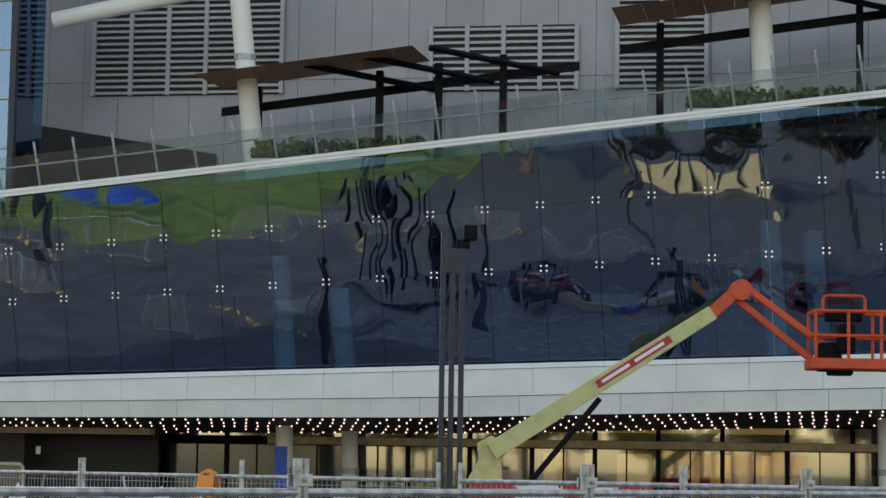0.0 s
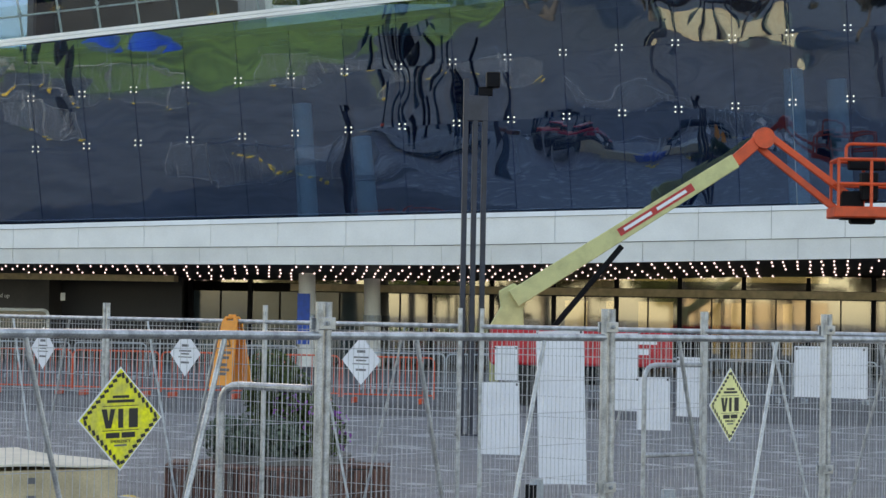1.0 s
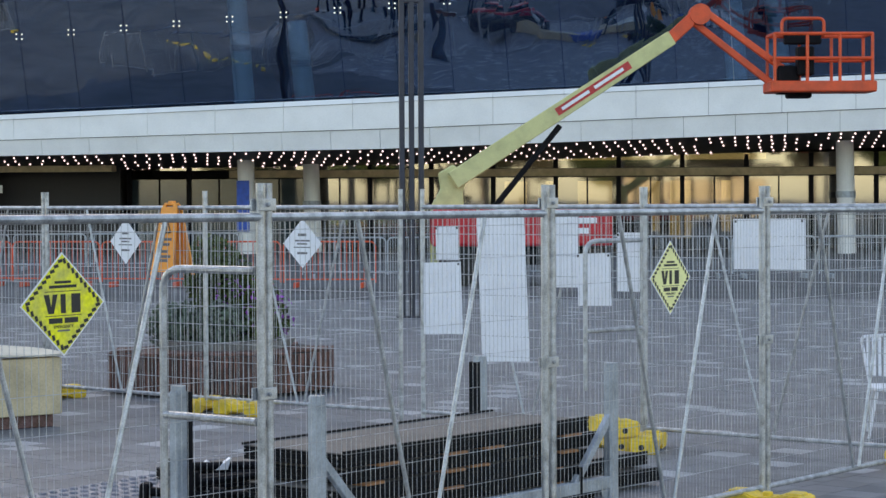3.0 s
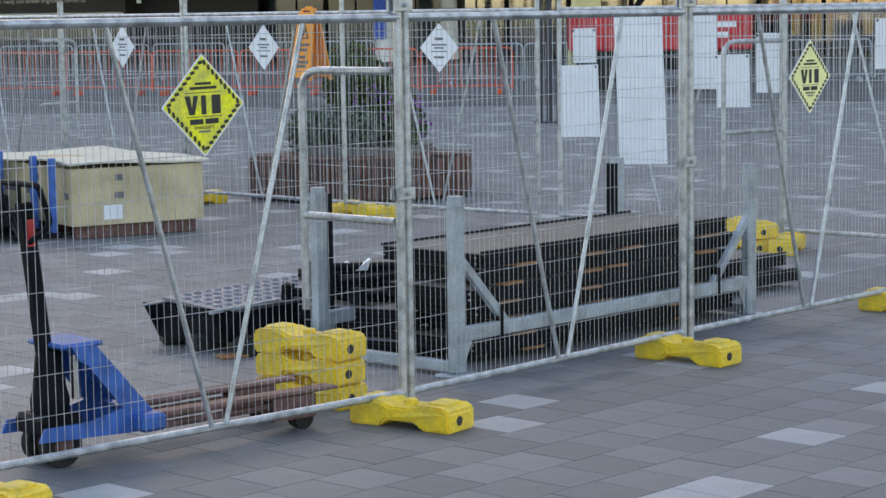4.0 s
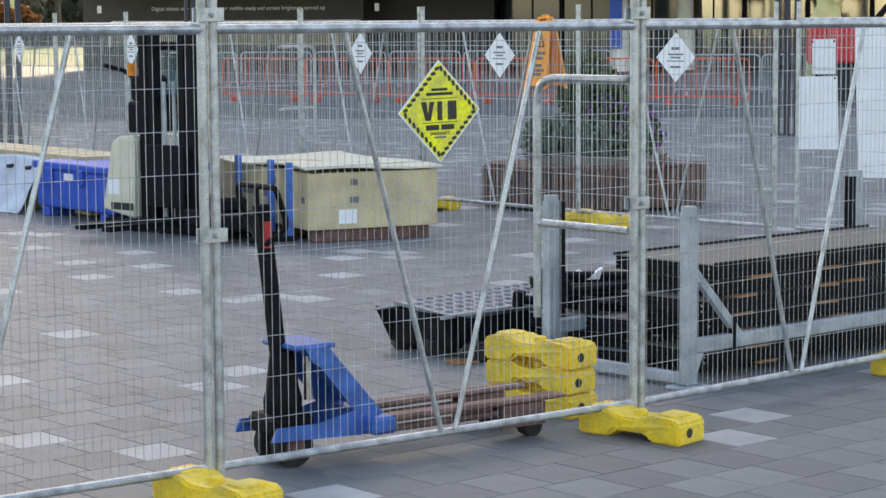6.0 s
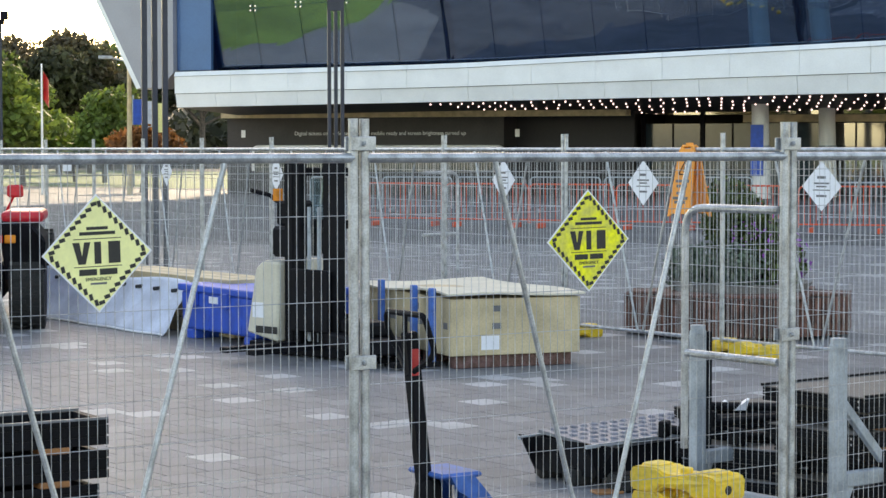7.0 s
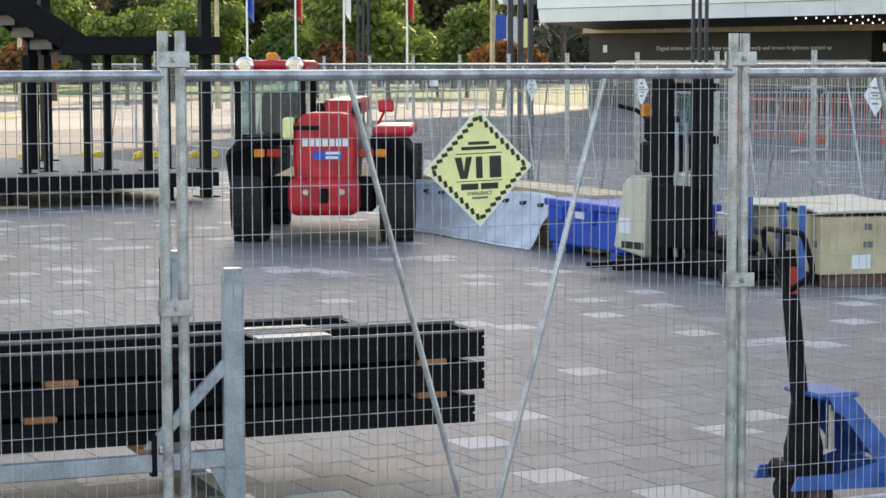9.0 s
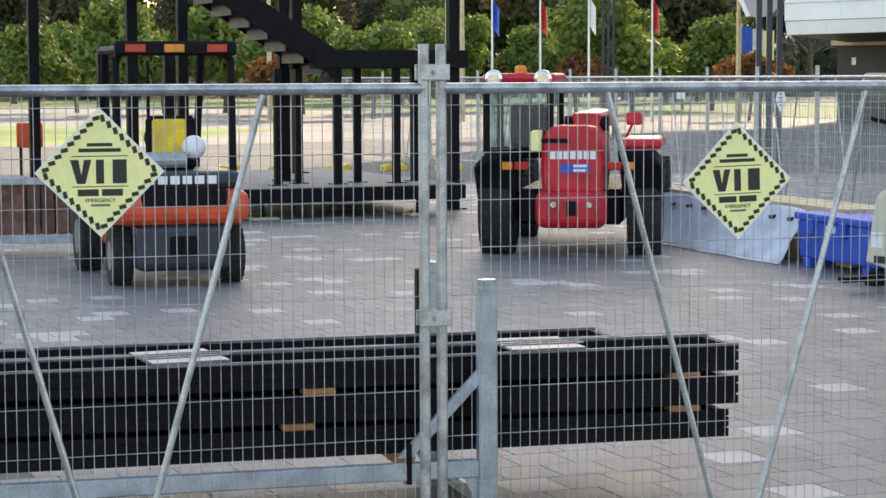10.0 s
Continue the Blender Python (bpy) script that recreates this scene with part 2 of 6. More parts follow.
def rod(a, b, r, n=8, r2=None, caps=True):
    a, b = Vector(a), Vector(b)
    bm = bmesh.new()
    bmesh.ops.create_cone(bm, cap_ends=caps, segments=n, radius1=r, radius2=r if r2 is None else r2, depth=(b - a).length)
    bm.transform(Matrix.Translation((a + b) / 2) @ (b - a).to_track_quat("Z", "Y").to_matrix().to_4x4())
    return bm


def tube(points, r, n=8):
    """A pipe along a line of points, with ball joints at the bends."""
    bm = bmesh.new()
    for a, b in zip(points, points[1:]):
        add(bm, rod(a, b, r, n))
    for p in points[1:-1]:
        s = bmesh.new()
        bmesh.ops.create_icosphere(s, subdivisions=1, radius=r * 1.02, matrix=Matrix.Translation(p))
        add(bm, s)
    return bm


def bend(a, corner, b, r, n=5):
    """Points of a rounded corner of radius r between a and b."""
    a, c, b = Vector(a), Vector(corner), Vector(b)
    p, q = c + (a - c).normalized() * r, c + (b - c).normalized() * r
    return [a] + [(p * (1 - t) + c * t) * (1 - t) + (c * (1 - t) + q * t) * t for t in [i / n for i in range(n + 1)]] + [b]


def prism(outline, depth, axis="y", bev=0.0):
    """An outline in (x, z) drawn out along y from 0 to depth (or (y, z) along x)."""
    bm = bmesh.new()
    vs = [bm.verts.new((p[0], 0, p[1]) if axis == "y" else (0, p[0], p[1])) for p in outline]
    f = bm.faces.new(vs)
    e = bmesh.ops.extrude_face_region(bm, geom=[f])
    bmesh.ops.translate(bm, vec=(0, depth, 0) if axis == "y" else (depth, 0, 0), verts=[v for v in e["geom"] if isinstance(v, bmesh.types.BMVert)])
    bmesh.ops.recalc_face_normals(bm, faces=bm.faces[:])
    if bev:
        bmesh.ops.bevel(bm, geom=bm.edges[:], offset=bev, segments=1, affect="EDGES")
    return bm


def lathe(prof, n=20, m=None):
    """A profile of (radius, height) turned about z."""
    bm = bmesh.new()
    rings = [[bm.verts.new((r * math.cos(2 * math.pi * i / n), r * math.sin(2 * math.pi * i / n), z)) for i in range(n)] for r, z in prof]
    for a, b in zip(rings, rings[1:]):
        for i in range(n):
            bm.faces.new((a[i], a[(i + 1) % n], b[(i + 1) % n], b[i]))
    bm.faces.new(rings[0][::-1])
    bm.faces.new(rings[-1])
    bmesh.ops.recalc_face_normals(bm, faces=bm.faces[:])
    if m:
        bm.transform(m)
    return bm


def text_mesh(s, size, m, thick=0.001):
    """Flat lettering of the built-in font as a bmesh, centred, standing in the x-z plane."""
    cu = bpy.data.curves.new("txt", "FONT")
    cu.body, cu.size, cu.align_x, cu.align_y, cu.extrude = s, size, "CENTER", "CENTER", thick
    ob = bpy.data.objects.new("txt", cu)
    scene.collection.objects.link(ob)
    bpy.context.view_layer.update()
    me = bpy.data.meshes.new_from_object(ob.evaluated_get(bpy.context.evaluated_depsgraph_get()))
    bm = bmesh.new()
    bm.from_mesh(me)
    bpy.data.objects.remove(ob)
    bpy.data.curves.remove(cu)
    bpy.data.meshes.remove(me)
    bm.transform(m @ pose(0, 0, 0, 90, 0, 0))
    return bm


# ---- ground ----
ANG = 49.4                                   # heading of the fence and of the paving courses
U = Vector((math.cos(radians(ANG)), math.sin(radians(ANG)), 0))
W = Vector((-U.y, U.x, 0))
bm = bmesh.new()
bmesh.ops.create_grid(bm, x_segments=1, y_segments=1, size=2500, matrix=Matrix.Translation((0, 0, -0.006)))
tagged(link("ground", bm, "joint"), "dark grey paved plaza ground reaching the horizon", "ground", kind="structure")

# ---- near fence ----
ORI = Vector((-0.578, 10.29, 0))          # the joint between the two panels at the tall double post
PITCH = 2.437
FT, FB = 1.98, 0.13


def fence_mesh(w=2.36, top=FT, wires=61, rows=10, wr=0.0016, skip=0):
    bm = bmesh.new()
    for i in range(1, wires):
        x = -w / 2 + w * i / wires
        add(bm, rod((x, 0, FB), (x, 0, top), wr, 4, caps=False))
    for j in range(1, rows + 1):
        z = FB + (top - FB) * j / (rows + 0.35)
        add(bm, rod((-w / 2, 0.003, z), (w / 2, 0.003, z), wr, 4, caps=False))
    return bm


def fence_panel(m, label, group, top=FT, wires=61, braces=True, wr=0.0016):
    t = thing("mesh_fence", m, label, "fence", group)
    for s in (-1, 1):
        x = s * 1.186
        part("post", add(rod((x, 0, 0.03), (x, 0, top + 0.16), 0.021, 12), rod((x, 0, top + 0.155), (x, 0, top + 0.165), 0.0215, 12)), "galv", t, smooth=False)
    part("top_rail", rod((-1.186, 0, top), (1.186, 0, top), 0.021, 12), "galv", t)
    part("bottom_rail", rod((-1.186, 0, FB), (1.186, 0, FB), 0.019, 10), "galv", t)
    part("wire_mesh", fence_mesh(2.37, top, wires, wr=wr), "wire", t, "fine welded wire infill")
    if braces:
        for s in (-1, 1):
            part("brace", rod((0.02 + s * 0.55, -0.022, top - 0.02), (0.02 + s * 0.04, -0.022, FB + 0.01), 0.0125, 8), "galv", t)
    return t


# joints of the near fence, which bends slightly at the double post
JOINTS = {-2: Vector((-3.97, 6.82, 0)), -1: Vector((-2.262, 8.562, 0)), 0: ORI, 1: Vector((0.96, 12.19, 0)), 2: Vector((2.555, 14.04, 0))}
JOINTS[-3], JOINTS[-4] = JOINTS[-2] * 2 - JOINTS[-1], JOINTS[-2] * 3 - JOINTS[-1] * 2
JOINTS[3], JOINTS[4] = JOINTS[2] + U * PITCH, JOINTS[2] + U * (2 * PITCH)


def along(s, off=0.0, z=0.0, turn=0.0):
    """A pose on the near fence line, s panels from the double post, off metres behind it."""
    k = math.floor(s)
    f = s - k
    if f == 0:
        k, f = (k - 1, 1.0) if k > 0 else (k, 0.0)
    a, b = JOINTS[k], JOINTS[k + 1]
    d = (b - a).normalized()
    p = a + (b - a) * f + Vector((-d.y, d.x, 0)) * off
    return pose(p.x, p.y, z, 0, 0, (ANG if s == 0 else math.degrees(math.atan2(d.y, d.x))) + turn)


first = fence_panel(along(-0.5), "galvanised steel temporary fence panel with wire mesh", "near fence panels")
for s in (-1.5, -2.5, -3.5, 0.5, 1.5, 2.5, 3.5):
    copy_thing(first, along(s))


def fence_clamp(m):
    t = thing("fence_clamp", m, "galvanised clamp joining two fence posts", "clamp", "fence clamps")
    part("plate", boxes([(-0.06, 0.06, -0.032, -0.022, -0.03, 0.03), (-0.06, 0.06, 0.022, 0.032, -0.03, 0.03)], 0.003), "galv", t)
    part("bolt", rod((0, -0.055, 0), (0, 0.05, 0), 0.006, 8), "galv", t)
    part("nut", rod((0, -0.048, 0), (0, -0.034, 0), 0.012, 6), "galv", t)
    return t


c0 = fence_clamp(along(0, 0, FT + 0.06))
for s in (-3, -2, -1, 1, 2, 3):
    copy_thing(c0, along(s, 0, FT + 0.06))
for s in (-2, -1, 0, 1, 2):
    copy_thing(c0, along(s, 0, 1.12))


def fence_block(m):
    """A moulded foot: two lobes on a narrow waist, with lifting slot and round tube holes."""
    t = thing("fence_block", m, "yellow moulded plastic temporary fence foot", "fence foot", "fence feet")
    prof = [(-0.3, 0), (-0.3, 0.1), (-0.27, 0.125), (-0.12, 0.13), (-0.07, 0.105), (0.07, 0.105), (0.12, 0.13), (0.27, 0.125), (0.3, 0.1), (0.3, 0.0), (0.12, 0.0), (0.09, 0.035), (-0.09, 0.035), (-0.12, 0.0)]
    bm = prism(prof, 0.25, "y")
    bm.transform(Matrix.Translation((0, -0.125, 0.0)))
    for v in bm.verts:
        if abs(v.co.x) < 0.13:
            v.co.y *= 0.82
        if abs(v.co.x) > 0.29:
            v.co.y *= 0.9
    bmesh.ops.bevel(bm, geom=bm.edges[:], offset=0.012, segments=2, affect="EDGES")
    part("body", bm, "yellow", t)
    part("collar", lathe([(0.034, 0.1), (0.034, 0.128), (0.028, 0.134), (0.02, 0.134)], 14), "yellow", t)
    for s in (-1, 1):
        part("lobe", box(s * 0.2 - 0.06, s * 0.2 + 0.06, -0.07, 0.07, 0.115, 0.142, 0.018, seg=2), "yellow", t)
    for s in (-1, 1):
        part("plug", rod((s * 0.293, 0.02, 0.055), (s * 0.302, 0.02, 0.055), 0.024, 14), "ink", t, "black round plug")
    return t


b0 = fence_block(pose(-0.545, 10.1, 0, 0, 0, 147))
for x, y, tw in ((-2.21, 8.37, 143), (0.945, 11.93, 140), (2.53, 13.8, 147), (-3.92, 6.6, 141), (4.12, 15.65, 145)):
    copy_thing(b0, pose(x, y, 0, 0, 0, tw))

# the back stays with their stacks of feet
def back_stay(m, n):
    t = thing("fence_stay", m, "galvanised tube back stay bolted to the fence", "fence stay", "fence stays")
    part("frame", tube(bend((0, 0.03, 1.72), (0, 0.68, 1.72), (0, 0.68, 0.1 + 0.13 * n), 0.13), 0.02, 10), "galv", t, smooth=False)
    part("cross_rail", rod((0, 0.03, 0.98), (0, 0.68, 0.98), 0.02, 10), "galv", t)
    return t


s0 = back_stay(along(0, 0, 0) @ pose(-0.025, 0, 0, 0, 0, 0), 3)
for k in range(3):
    copy_thing(b0, along(-0.02, 0.68, 0.127 * k, 96 + (1.5, -2, 1)[k]))
copy_thing(s0, pose(2.2, 17.7, 0, 0, 0, 128))
for k in range(2):
    copy_thing(b0, pose(1.9, 17.35, 0.127 * k, 0, 0, 100 + 6 * k))
copy_thing(b0, pose(2.18, 17.25, 0, 0, 0, 75))

# ---- diamond signs ----
def diamond_sign(m, label, face, ink, size=0.222):
    """A square sheet hung by its corner: chequered border, panel name as bars, big device as plain strokes."""
    t = thing("diamond_sign", m, label, "sign", "fence signs")
    def dia(r, y, th):
        bm = bmesh.new()
        vs = [bm.verts.new((r * a, y, r * b)) for a, b in ((0, -1), (1, 0), (0, 1), (-1, 0))]
        f = bm.faces.new(vs)
        e = bmesh.ops.extrude_face_region(bm, geom=[f])
        bmesh.ops.translate(bm, vec=(0, th, 0), verts=[v for v in e["geom"] if isinstance(v, bmesh.types.BMVert)])
        bmesh.ops.recalc_face_normals(bm, faces=bm.faces[:])
        return bm
    part("backing", dia(size * 1.04, 0, 0.003), "paper", t, "white sheet edge")
    part("face", dia(size, -0.0015, 0.001), face, t)
    return t


def plate(rows, y, m=None):
    """Thin raised strokes: rows of x0, x1, z0, z1."""
    return boxes([(a, b, y - 0.0006, y, c, d) for a, b, c, d in rows])


def yellow_sign(m, label, face, ink):
    t = diamond_sign(m, label, face, ink)
    y = -0.0022
    dash = bmesh.new()
    for q in range(4):
        for i in range(9):
            a = (i + 0.5) / 9
            d = box(-0.0125, 0.0125, y - 0.0006, y, -0.0075, 0.0075, m=pose(0, 0, 0, 0, 45 + 30, 0))
            d.transform(Matrix.Translation(((0.203 * (1 - a)), 0, 0.203 * a)))
            d.transform(pose(0, 0, 0, 0, 90 * q, 0))
            add(dash, d)
    part("border_stripes", dash, ink, t, "black border dashes")
    # the maker's mark as three plain blocks
    mk = prism([(-0.105, 0.045), (-0.076, 0.045), (-0.066, -0.01), (-0.056, 0.045), (-0.03, 0.045), (-0.052, -0.04), (-0.082, -0.04)], 0.0006)
    mk.transform(Matrix.Translation((0, y - 0.0006, 0)))
    add(mk, box(-0.014, 0.014, y - 0.0006, y, -0.04, 0.045))
    add(mk, box(0.045, 0.095, y - 0.0006, y, -0.04, 0.045))
    part("mark", mk, ink, t)
    part("text_bar", plate([(-0.045, 0.045, 0.092, 0.104), (-0.075, 0.075, 0.072, 0.085)], y), ink, t, "dark bars of small writing")
    part("rule", plate([(-0.1, 0.1, 0.056, 0.059)], y), ink, t)
    part("rule", plate([(-0.1, 0.1, -0.052, -0.049)], y), ink, t)
    part("number_bar", plate([(-0.08, -0.006, -0.084, -0.06), (0.006, 0.08, -0.084, -0.06)], y), ink, t)
    part("word", text_mesh("EMERGENCY", 0.019, Matrix.Translation((0, y, -0.1))), ink, t)
    part("text_bar", plate([(-0.034, 0.034, -0.121, -0.113)], y), "inkgrey", t)
    return t


def on_panel(s, z, turn=0.0, off=-0.03):
    return along(s, off, z) @ pose(0, 0, 0, 0, turn, 0)


yellow_sign(on_panel(-0.51, 1.605, -1), "faded yellow diamond sign with black strokes wired to fence", "limeold", "ink")
yellow_sign(on_panel(-1.495, 1.615, -1.5), "lime yellow diamond sign with black strokes wired to fence", "lime", "ink")
yellow_sign(on_panel(-2.51, 1.69, 0), "lime yellow diamond sign with black strokes wired to fence", "lime", "ink")
yellow_sign(on_panel(1.509, 1.57, 0), "small lime diamond sign with black strokes on fence", "lime", "ink")

# ---- back fence ----
def panel_between(src, a, b):
    a, b = Vector((*a, 0)), Vector((*b, 0))
    ang = math.degrees(math.atan2(b.y - a.y, b.x - a.x))
    c = (a + b) / 2
    return copy_thing(src, pose(c.x, c.y, 0, 0, 0, ang))


far_panel = fence_panel(pose(-0.78, 20.1, 0, 0, 0, 143.3), "galvanised temporary fence panel at the back of the compound", "back fence panels", 2.0, 40, True, 0.0032)
LEFT = [(-1.72, 20.8), (-3.55, 22.4), (-5.25, 24.15), (-6.85, 25.95), (-8.45, 27.8), (-10.05, 29.6), (-11.65, 31.45), (-13.2, 33.3), (-14.8, 35.1), (-16.45, 36.9), (-18.2, 38.6), (-20.0, 40.2), (-21.9, 41.7), (-23.9, 43.1), (-25.9, 44.4), (-28.0, 45.6)]
RIGHT = [(0.36, 19.28), (2.2, 17.75), (4.05, 16.2), (5.9, 14.7)]
for a, b in list(zip(LEFT, LEFT[1:])) + list(zip(RIGHT, RIGHT[1:])):
    panel_between(far_panel, b, a)
for x, y, tw in ((-1.78, 20.75, 60), (-1.35, 20.4, 140), (-5.3, 24.2, 130), (-3.4, 22.2, 50), (4.1, 16.3, 60)):
    copy_thing(b0, pose(x, y, 0, 0, 0, tw))


def white_sign(m):
    t = diamond_sign(m, "white diamond notice sheet with small grey writing", "paper", "inkgrey")
    y = -0.0022
    for a, b, c, d in ((-0.05, 0.05, 0.07, 0.095), (-0.09, 0.09, 0.02, 0.035), (-0.06, 0.06, -0.01, 0.005), (-0.1, 0.1, -0.04, -0.03), (-0.06, 0.06, -0.1, -0.08)):
        part("text_bar", plate([(a, b, c, d)], y), "inkgrey", t)
    return t


w0 = white_sign(pose(-0.75, 19.9, 1.66, 0, 0, -36))
for k, f in ((0, 0.5), (1, 0.5), (3, 0.95), (5, 0.6)):
    a, b = LEFT[k], LEFT[k + 1]
    x, y = a[0] + (b[0] - a[0]) * f, a[1] + (b[1] - a[1]) * f
    ang = math.degrees(math.atan2(a[1] - b[1], a[0] - b[0]))
    copy_thing(w0, pose(x + 0.03, y - 0.05, 1.66, 0, 0, ang))


def notice_sheet(m, w, h):
    t = thing("notice_sheet", m, "blank white corrugated sheet tied to the fence", "sheet", "white sheets")
    bm = bmesh.new()
    n = 24
    for i in range(n + 1):
        for z in (0, h):
            bm.verts.new((w * (i / n - 0.5), -0.004 if i % 2 else 0.0, z))
    bm.verts.ensure_lookup_table()
    for i in range(n):
        bm.faces.new((bm.verts[2 * i], bm.verts[2 * i + 2], bm.verts[2 * i + 3], bm.verts[2 * i + 1]))
    e = bmesh.ops.extrude_face_region(bm, geom=bm.faces[:])
    bmesh.ops.translate(bm, vec=(0, 0.006, 0), verts=[v for v in e["geom"] if isinstance(v, bmesh.types.BMVert)])
    bmesh.ops.recalc_face_normals(bm, faces=bm.faces[:])
    part("sheet", bm, "paper", t)
    for s in (-1, 1):
        part("cable_tie", box(s * w * 0.46 - 0.006, s * w * 0.46 + 0.006, -0.012, 0.012, h - 0.03, h - 0.01), "ink", t)
    return t


for x, y, z0, z1, w, lean in ((0.595, 19.18, 0.85, 1.5, 0.455, -2), (0.64, 19.15, 1.52, 1.83, 0.26, -1), (1.14, 18.73, 0.63, 1.98, 0.52, -2.6), (1.605, 18.345, 1.3, 1.97, 0.355, -1), (1.87, 18.12, 1.15, 1.6, 0.34, -1.5), (2.15, 17.89, 1.28, 1.78, 0.26, 0), (3.175, 17.03, 1.49, 1.9, 0.66, -0.5)):
    notice_sheet(pose(x - 0.05, y - 0.06, z0, 0, lean, -39.7), w, z1 - z0)


notice_sheet(pose(-14.0, 34.1, 1.62, 0, 0, -48), 0.42, 0.3)
copy_thing(s0, pose(-5.6, 24.5, 0, 0, 0, -28))
copy_thing(b0, pose(-5.3, 25.1, 0, 0, 0, 40))

def garden_chair():
    t = thing("garden_chair", pose(4.5, 18.2, 0, 0, 0, -6), "white slatted garden chair standing on the plaza", "chair")
    part("seat", box(-0.25, 0.25, -0.24, 0.24, 0.4, 0.435, 0.012, seg=2), "paper", t)
    for s in (-1, 1):
        part("leg", rod((s * 0.23, -0.2, 0.4), (s * 0.31, -0.27, 0.0), 0.016, 8, 0.012), "paper", t)
        part("leg", rod((s * 0.21, 0.2, 0.4), (s * 0.25, 0.32, 0.0), 0.016, 8, 0.012), "paper", t)
    part("back_frame", tube(bend((-0.24, 0.22, 0.43), (-0.31, 0.3, 0.84), (0, 0.31, 0.86), 0.05) + bend((0.02, 0.31, 0.86), (0.31, 0.3, 0.84), (0.24, 0.22, 0.43), 0.05), 0.014, 8), "paper", t)
    for i in range(11):
        x = -0.22 + 0.044 * i
        part("back_slat", box(x - 0.015, x + 0.015, -0.004, 0.004, 0, 0.35, m=pose(x * 0.12, 0.245, 0.49, -9, 0, 0)), "paper", t)


garden_chair()

# ---- triple lamp poles ----
def lamp_pole(m, h=6.3):
    t = thing("lamp_pole", m, "tall charcoal steel lamp pole of three blades", "lamp post", "lamp poles")
    for x in (-0.17, 0.0, 0.17):
        part("blade", box(x - 0.045, x + 0.045, -0.075, 0.075, 0, h - (0.0 if x < 0 else 0.35), 0.008), "pole", t)
    part("cap", box(-0.215, 0.215, -0.08, 0.08, h - 0.75, h - 0.3, 0.01), "pole", t)
    part("lamp_head", boxes([(0.18, 0.42, -0.12, 0.12, h - 0.15, h + 0.12), (0.05, 0.3, -0.04, 0.04, h - 0.3, h - 0.14)], 0.015), "black", t)
    part("base_plate", box(-0.28, 0.28, -0.16, 0.16, 0, 0.03, 0.005), "pole", t)
    return t


l0 = lamp_pole(pose(0.53, 37.3, 0, 0, 0, 4))
for x, y, tw, sc in ((-12.15, 33.4, 25, 1), (-14.3, 53.0, 20, 1), (-28.6, 63.9, 24, 1)):
    copy_thing(l0, pose(x, y, 0, 0, 0, tw))

# ---- building ----
BF = pose(-29, 83, 0, 0, 0, -10.08)


def lerp(u, rows):
    for (a, p), (b, q) in zip(rows, rows[1:]):
        if u <= b:
            return p + (q - p) * (u - a) / (b - a)
    return rows[-1][1]


def zb(u):
    return lerp(u, ((-1, 3.66), (30, 3.99), (45, 4.44), (64, 5.0)))


def zt(u):
    return lerp(u, ((-1, 5.13), (12, 5.29), (45, 6.41), (64, 7.1)))


def ztop(u):
    return 12.15 + (u - 12.9) * 0.104


def quad_slab(u0, u1, lo, hi, y0, y1, gap=0.007, slant=0.0):
    """A slab whose lower and upper edges follow lo(u) and hi(u)."""
    bm = bmesh.new()
    a, b = u0 + gap, u1 - gap
    pts = [(a, y0, lo(u0) + gap), (b, y0, lo(u1) + gap), (b + slant, y1, hi(u1) - gap), (a + slant, y1, hi(u0) - gap)]
    vs = [bm.verts.new(p) for p in pts]
    back = [bm.verts.new((p[0], p[1] + 0.12, p[2])) for p in pts]
    bm.faces.new(vs)
    bm.faces.new(back[::-1])
    for i in range(4):
        j = (i + 1) % 4
        bm.faces.new((vs[j], vs[i], back[i], back[j]))
    bmesh.ops.recalc_face_normals(bm, faces=bm.faces[:])
    return bm


fascia = thing("facade_fascia", BF, "white panelled fascia band under the glass facade", "fascia", kind="structure")
u = -0.2
while u < 62:
    v = u + 1.85
    part("panel", quad_slab(u, v, zb, lambda q: zb(q) + 0.38 * (zt(q) - zb(q)), 0.1, -0.02), "white", fascia)
    u = v
u = -0.2
while u < 62:
    v = u + 2.6
    part("panel", quad_slab(u, v, lambda q: zb(q) + 0.385 * (zt(q) - zb(q)), lambda q: zt(q) - 0.2, -0.09, -0.09), "white", fascia)
    part("panel", quad_slab(u, v, lambda q: zt(q) - 0.2, zt, -0.15, -0.02), "white", fascia)
    u = v

# dark backing added to stop soffit light leaking through the panel gaps
for i in range(31):
    q = -0.15 + 2.0 * i
    part("backing", quad_slab(q, q + 2.0, lambda s: zb(s) + 0.03, lambda s: zt(s) - 0.05, 0.16, 0.16, 0), "soffit", fascia)
glass_wall = thing("facade_glazing", BF, "outward leaning dark blue glass curtain wall", "glass wall", kind="structure")
# added shell in that dim blue, closing off sky seen through the panes
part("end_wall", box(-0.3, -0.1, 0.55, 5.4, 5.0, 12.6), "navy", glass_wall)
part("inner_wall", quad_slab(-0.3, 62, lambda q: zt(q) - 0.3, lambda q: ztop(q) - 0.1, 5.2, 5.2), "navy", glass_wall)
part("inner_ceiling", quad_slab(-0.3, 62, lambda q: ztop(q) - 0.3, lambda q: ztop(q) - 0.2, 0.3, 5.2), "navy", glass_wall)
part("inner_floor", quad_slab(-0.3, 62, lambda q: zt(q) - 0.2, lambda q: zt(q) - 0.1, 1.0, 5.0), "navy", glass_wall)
cols = []
u = 1.3
k = 0
